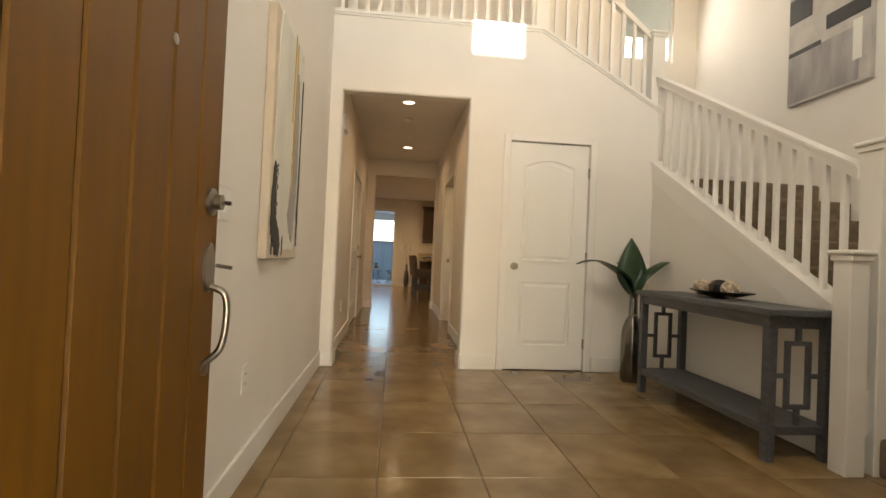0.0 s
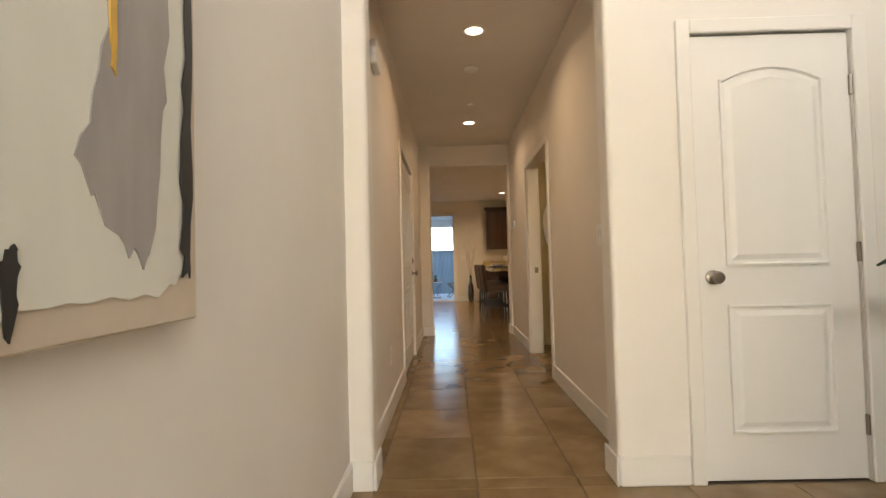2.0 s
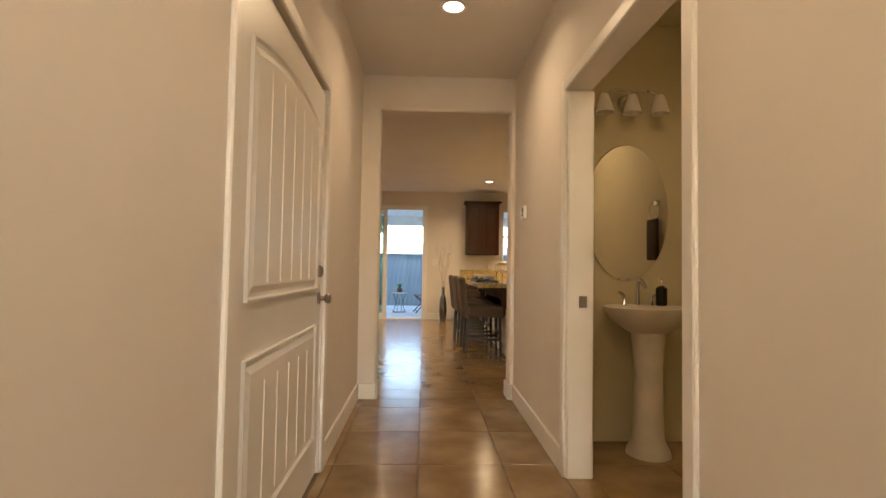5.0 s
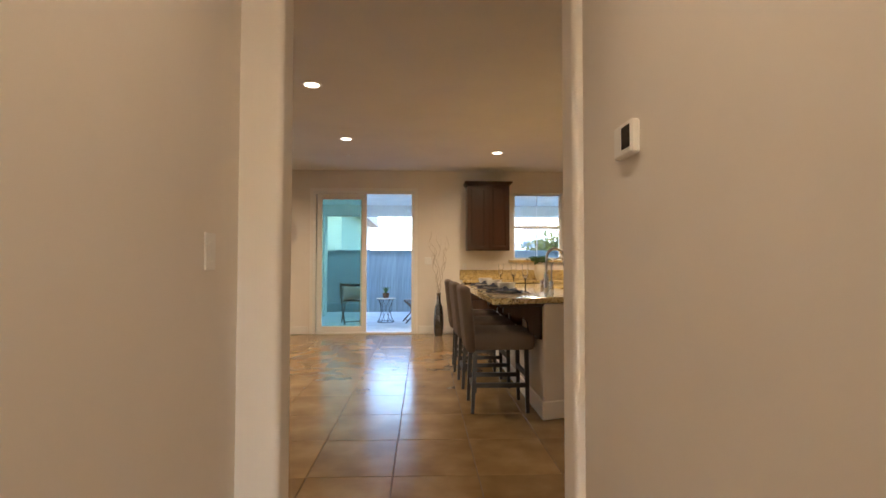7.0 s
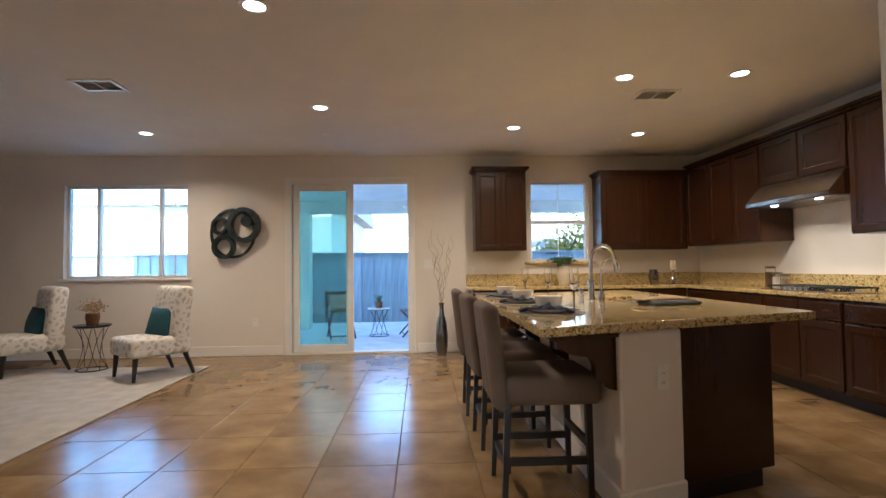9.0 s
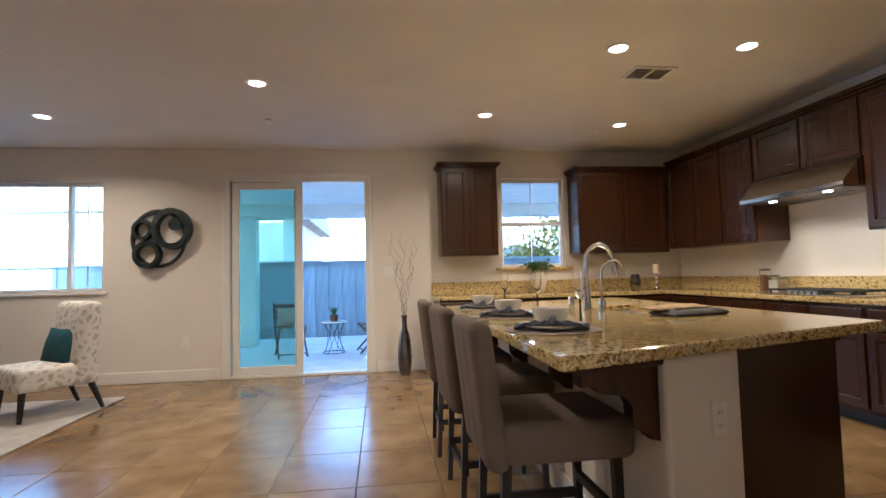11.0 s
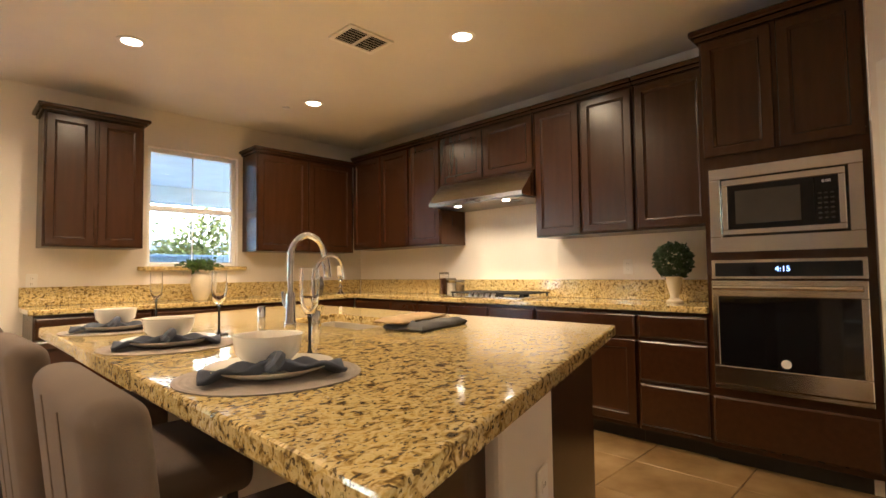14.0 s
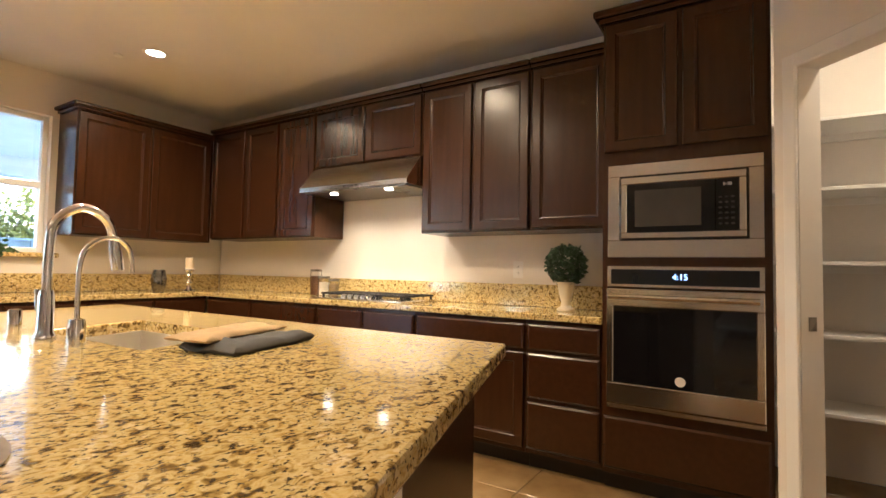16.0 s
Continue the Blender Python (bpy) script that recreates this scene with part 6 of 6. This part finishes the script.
def cloth(m, name, label, material, w, d, h, seed):
    """A crumpled folded cloth."""
    bm = box(-w / 2, w / 2, -d / 2, d / 2, 0, h)
    bmesh.ops.subdivide_edges(bm, edges=bm.edges[:], cuts=19, use_grid_fill=True)
    for v in bm.verts:
        u, q, k = 2 * v.co.x / w, 2 * v.co.y / d, v.co.z / h
        n1 = noise.noise(Vector((v.co.x * 11 + seed, v.co.y * 14, seed)))
        n2 = noise.noise(Vector((v.co.x * 34, v.co.y * 34 + seed, 2.0)))
        rim = max(abs(u), abs(q))
        v.co.z = h * k * (1 - 0.35 * rim**6) + k * h * (0.45 * n1 + 0.22 * n2)
        bulge = 1 + 0.05 * math.sin(math.pi * k) * (1 if rim > 0.95 else 0) - 0.03 * abs(2 * k - 1) * rim**6
        v.co.x = v.co.x * bulge + 0.012 * n1 * abs(u)
        v.co.y = v.co.y * bulge + 0.018 * noise.noise(Vector((v.co.x * 9, seed, 1.0))) * abs(q)
        v.co.x += 0.10 * q * d / 2
    return single(name, bm, material, label, "cloth", "", True, "", m)


def knotted_napkin(m, seed):
    t = thing("napkin", "knotted dark blue linen napkin across the plate", "napkin", m, "place settings")
    for sgn in (-1, 1):
        bm = bmesh.new()
        rows = []
        for k in range(15):
            s = k / 14
            w = 0.014 + 0.036 * s
            rows.append([bm.verts.new((sgn * 0.15 * s, (q - 0.5) * 2 * w + 0.02 * math.sin(3 * s), 0.016 + 0.010 * math.sin(9 * q + seed) * (1 - 0.4 * s) - 0.012 * s + 0.006 * math.sin(11 * s + q * 4))) for q in (j / 10 for j in range(11))])
        for a, b in zip(rows, rows[1:]):
            for j in range(10):
                bm.faces.new((a[j], a[j + 1], b[j + 1], b[j]))
        ob = part("fold", bm, M["napkin"], t, "", True)
        md = ob.modifiers.new("thickness", "SOLIDIFY")
        md.thickness = 0.006
    pts = [(0.010 * math.sin(a), 0.026 * math.cos(a), 0.022 + 0.010 * math.sin(a)) for a in (2 * math.pi * k / 14 for k in range(14))]
    part("knot", tube(pts, 0.014, 8, None, True), M["napkin"], t, "", True)
    return t


def place_setting(x, y, turn):
    o = pose(x, y, 0.9155, 0, 0, turn)
    g = "place settings"
    mt = thing("placemat", "round ridged grey woven placemat", "placemat", o, g)
    prof = [(0, 0.0), (0.205, 0.0), (0.206, 0.003)] + [(0.205 - 0.007 * k, 0.003 + 0.0015 * (k % 2)) for k in range(1, 29)] + [(0, 0.004)]
    part("weave", lathe(prof, 40), M["mat"], mt)
    pl = o @ Matrix.Translation((0, 0, 0.0045))
    single("plate", lathe([(0, 0), (0.085, 0), (0.10, 0.006), (0.140, 0.020), (0.142, 0.023), (0.136, 0.022), (0.095, 0.010), (0, 0.008)], 40), M["china"], "round white china dinner plate", "plate", smooth=True, group=g, m=pl)
    single("bowl", lathe([(0, 0.0), (0.04, 0.0), (0.045, 0.008), (0.072, 0.035), (0.08, 0.075), (0.081, 0.078), (0.077, 0.075), (0.068, 0.036), (0.04, 0.012), (0, 0.01)], 36), M["china"], "deep white china bowl on the plate", "bowl", smooth=True, group=g, m=pl @ Matrix.Translation((0.02, 0.02, 0.0095)))
    knotted_napkin(pl @ pose(-0.065, -0.045, 0.016, 0, 0, -55), x * 7 + y)


def flute(x, y):
    t = thing("champagne_flute", "clear champagne flute with black stem", "glass", pose(x, y, 0.9155), "place settings")
    part("cup", lathe([(0.0, 0.112), (0.012, 0.116), (0.024, 0.14), (0.029, 0.18), (0.027, 0.25), (0.0255, 0.25), (0.0275, 0.18), (0.0225, 0.142), (0.01, 0.12), (0, 0.117)], 28), M["clear"], t, "clear glass cup", True)
    part("stem", lathe([(0, 0), (0.034, 0), (0.034, 0.003), (0.008, 0.008), (0.0045, 0.02), (0.0045, 0.10), (0.008, 0.112), (0, 0.1115)], 22), M["black"], t, "glossy black stem and foot", True)


for x, y in ((1.345, 11.25), (1.345, 11.97), (1.345, 12.68)):
    place_setting(x, y, 3 * y)
for x, y in ((1.545, 11.42), (1.575, 12.15), (1.56, 12.90)):
    flute(x, y)
cloth(pose(2.27, 11.70, 0.9155, 0, 0, 14), "hand_towel", "folded slate grey towel on the island", M["grey_towel"], 0.36, 0.20, 0.030, 1.0)
cloth(pose(2.25, 11.77, 0.943, 0, 0, 17), "hand_towel", "folded sand-coloured towel lying on the grey one", M["towel"], 0.38, 0.14, 0.020, 5.0)

# ---- things on the worktops ----


def leafy(m, label, pot_profile, pot_mat, centre, spread, size, n, leaf, name="potted_plant", seed=1, smooth=True):
    t = thing(name, label, "plant", m)
    part("pot", lathe(pot_profile, 26), pot_mat, t, "", smooth)
    part("foliage", leaf_cloud(random.Random(seed), n, centre, spread, size), leaf, t, "green leaves")
    return t


leafy(pose(2.55, BACK - 0.27, 0.916), "green leafy plant in a cream ceramic vase", [(0, 0), (0.05, 0), (0.06, 0.01), (0.085, 0.10), (0.095, 0.17), (0.08, 0.23), (0.055, 0.26), (0.065, 0.285), (0.055, 0.285), (0, 0.26)], M["cream"], (0, 0, 0.325), (0.07, 0.055, 0.026), 0.026, 420, M["leaf"], seed=2)
tp2 = leafy(pose(4.36, 11.42, 0.916), "clipped ball topiary in a cream pedestal urn", [(0, 0), (0.055, 0), (0.055, 0.012), (0.03, 0.03), (0.028, 0.05), (0.04, 0.10), (0.055, 0.17), (0.06, 0.18), (0.05, 0.18), (0, 0.16)], M["cream"], (0, 0, 0.30), (0.001, 0.001, 0.001), 0.001, 1, M["dark_leaf"], "topiary", seed=3)
rnd = random.Random(5)
bm = bmesh.new()
for _ in range(1500):
    d = Vector((rnd.gauss(0, 1), rnd.gauss(0, 1), rnd.gauss(0, 1))).normalized()
    leaf_cloud(rnd, 1, Vector((0, 0, 0.29)) + d * (0.118 + rnd.uniform(-0.02, 0.012)), (0.003, 0.003, 0.003), 0.017, bm)
part("ball", bm, M["dark_leaf"], tp2, "dense clipped dark green leaves")
part("stem", tube([(0, 0, 0.15), (0, 0, 0.26)], 0.012, 8), M["branch"], tp2)

cd = thing("candlestick", "turned silver candlestick with an ivory pillar candle", "candlestick", pose(3.93, 14.83, 0.916))
part("holder", lathe([(0, 0), (0.05, 0), (0.052, 0.01), (0.025, 0.03), (0.015, 0.06), (0.028, 0.08), (0.015, 0.10), (0.013, 0.13), (0.026, 0.15), (0.014, 0.17), (0.045, 0.20), (0.045, 0.21), (0, 0.21)], 24), M["chrome"], cd, "", True)
part("candle", lathe([(0, 0.211), (0.036, 0.211), (0.036, 0.31), (0.03, 0.315), (0, 0.308)], 22), M["candle"], cd, "ivory wax candle", True)
single("glass_vase", lathe([(0, 0), (0.045, 0), (0.06, 0.06), (0.066, 0.11), (0.05, 0.19), (0.045, 0.2), (0.04, 0.19), (0.05, 0.1), (0, 0.02)], 24), M["silver"], "small rounded smoky silver vase on the worktop", "vase", smooth=True, m=pose(3.72, 14.95, 0.916))
for y, h, r, mt in ((13.62, 0.15, 0.05, "china"), (13.72, 0.21, 0.05, "spice"), (13.50, 0.13, 0.045, "towel")):
    j = thing("storage_jar", "clear glass storage jar with metal lid by the cooktop", "jar", pose(4.44, y, 0.916), "storage jars")
    part("jar", lathe([(0, 0), (r, 0), (r, h), (r - 0.004, h), (r - 0.004, 0.005), (0, 0.005)], 24), M["clear"], j, "", True)
    part("contents", lathe([(0, 0.006), (r - 0.006, 0.006), (r - 0.006, h * 0.8), (0, h * 0.82)], 20), M[mt], j, "dry goods")
    part("lid", lathe([(0, h), (r + 0.002, h), (r + 0.002, h + 0.02), (0, h + 0.022)], 22), M["nickel"], j, "metal lid", True)

# ---- powder room ----
sink = thing("pedestal_sink", "cream ceramic pedestal washbasin with chrome tap", "washbasin", pose(1.85, 7.68, 0))
bm = lathe([(0, 0.72), (0.12, 0.73), (0.22, 0.80), (0.265, 0.865), (0.27, 0.88), (0.255, 0.885), (0.2, 0.84), (0.1, 0.79), (0, 0.78)], 40)
bmesh.ops.transform(bm, matrix=Matrix.Diagonal((1, 0.8, 1, 1)), verts=bm.verts)
part("basin", bm, M["cream"], sink, "", True)
part("deck", box(-0.2, 0.2, 0.1, 0.215, 0.83, 0.882, 0.02, 3), M["cream"], sink, "", True)
part("pedestal", lathe([(0, 0), (0.13, 0), (0.125, 0.03), (0.09, 0.1), (0.08, 0.5), (0.1, 0.74), (0, 0.74)], 28), M["cream"], sink, "", True)
part("spout", tube(smooth_line([(0, 0.15, 0.88), (0, 0.15, 1.0), (0, 0.1, 1.04), (0, 0.04, 1.0)], 5), 0.012, 10), M["chrome"], sink, "", True)
for x in (-0.09, 0.09):
    part("tap_handle", tube(smooth_line([(x, 0.15, 0.88), (x, 0.15, 0.94), (x * 1.5, 0.13, 0.965)], 4), 0.010, 8), M["chrome"], sink, "", True)
soap = thing("soap_dispenser", "black soap dispenser with a pump on the basin", "soap dispenser", pose(1.99, 7.8, 0.883))
part("bottle", lathe([(0, 0), (0.032, 0), (0.034, 0.01), (0.034, 0.11), (0.014, 0.125), (0, 0.125)], 20), M["black"], soap, "", True)
part("pump", tube([(0, 0, 0.12), (0, 0, 0.16), (-0.03, -0.02, 0.165)], 0.005, 8), M["chrome"], soap)
mir = thing("mirror", "oval frameless mirror above the washbasin", "mirror", pose(1.80, 7.9, 1.48, 90, 0, 0))
bm = lathe([(0, 0.004), (0.27, 0.004), (0.28, 0.01), (0.275, 0.016), (0, 0.016)], 48)
bmesh.ops.transform(bm, matrix=Matrix.Diagonal((1, 1.6, 1, 1)), verts=bm.verts)
part("glass", bm, M["mirror"], mir)
vl = thing("vanity_light", "chrome wall lamp with frosted glass shades", "wall light", pose(1.80, 7.9, 2.20))
part("backplate", lathe([(0, 0), (0.06, 0), (0.05, 0.02), (0, 0.025)], 22), M["chrome"], vl, "", True).matrix_local = pose(0, 0, 0, 90, 0, 0)
part("arm", tube(smooth_line([(-0.2, -0.1, 0.02), (-0.1, -0.1, 0.06), (0, -0.03, 0.07), (0.1, -0.1, 0.06), (0.2, -0.1, 0.02)], 5), 0.009, 8), M["chrome"], vl, "", True)
for x in (-0.18, 0.0, 0.18):
    part("shade", lathe([(0.025, 0.03), (0.035, 0.0), (0.06, -0.09), (0.055, -0.09), (0.03, 0.0)], 20), M["shade"], vl, "frosted bell shade", True).location = (x, -0.1, 0.0)
tr = thing("towel_ring", "chrome towel ring with a brown hand towel", "towel ring", pose(2.199, 7.5, 1.60, 0, 0, -90))
part("ring", tube([(0.075 * math.cos(a), -0.04, -0.06 + 0.075 * math.sin(a)) for a in (2 * math.pi * k / 24 for k in range(24))], 0.005, 8, None, True), M["chrome"], tr, "", True)
part("mount", lathe([(0, 0), (0.025, 0), (0.02, 0.03), (0, 0.04)], 16), M["chrome"], tr, "", True).matrix_local = pose(0, 0, 0.0, 90, 0, 0)
part("towel", box(-0.07, 0.07, -0.065, -0.03, -0.42, -0.12, 0.012, 2), M["brown_towel"], tr, "brown terry hand towel", True)

# ---- pantry shelves ----
for k, z in enumerate((0.42, 0.83, 1.22, 1.62, 2.0)):
    sh = thing("pantry_shelf", "white painted pantry shelf, empty", "shelf", None, "pantry shelves")
    part("board", box(4.62, 4.998, 9.07, 10.34, z, z + 0.02, 0.002), M["trim"], sh)
    part("board", box(4.0, 4.618, 9.07, 9.42, z, z + 0.02, 0.002), M["trim"], sh)
    part("cleat", box(4.98, 4.999, 9.07, 10.34, z - 0.04, z), M["trim"], sh)
# lamp and lens out of sight, added to brighten the pantry
lamp("pantry_lamp", "AREA", pose(4.1, 9.7, CEIL - 0.02), 0.8, (1.0, 0.76, 0.48), 0.2)
can = thing("ceiling_light", "round unseen ceiling lamp added to light the pantry", "ceiling light", pose(4.1, 9.7, CEIL + 0.001), "recessed ceiling lamps")
part("lens", lathe([(0, -0.006), (0.1, -0.006), (0.1, 0.0), (0, 0.0)], 20), M["bulb"], can)
single("strike_plate", add_box(bmesh.new(), 0.1205, 0.124, 0.04, 0.08, 0.92, 0.98, 0, DIAG), M["nickel"], "satin nickel strike plate in the pantry jamb", "strike plate")

# ---- floor tiles ----
PX, PY = 0.47, 0.565
tm = {}


def tile_at(x0, x1, y0, y1):
    g = 0.004
    w, d = round(x1 - x0 - g, 3), round(y1 - y0 - g, 3)
    if w < 0.03 or d < 0.03:
        return
    if (w, d) not in tm:
        tm[w, d] = mesh_of("tile", box(-w / 2, w / 2, -d / 2, d / 2, -0.01, 0.0, 0.0025), M["tile"])
    ob = new("tile", tm[w, d])
    ob.parent = floor
    ob.location = ((x0 + x1) / 2, (y0 + y1) / 2, 0.0)


def tile_region(x0, x1, y0, y1):
    for i in range(math.floor(x0 / PX), math.ceil(x1 / PX)):
        for j in range(math.floor((y0 - 10.91) / PY), math.ceil((y1 - 10.91) / PY)):
            a, b = max(x0, i * PX), min(x1, (i + 1) * PX)
            c, d = max(y0, 10.91 + j * PY), min(y1, 10.91 + (j + 1) * PY)
            if b > a and d > c:
                tile_at(a, b, c, d)


tile_region(-0.11, 2.84, -0.1, ARCH)
tile_region(2.84, SX1, -0.1, 2.3)
tile_region(HX0, HX1, ARCH, HEND)
tile_region(HX1, 2.2, 5.4, 7.9)
tile_region(-4.2, 5.0, HEND, BACK)
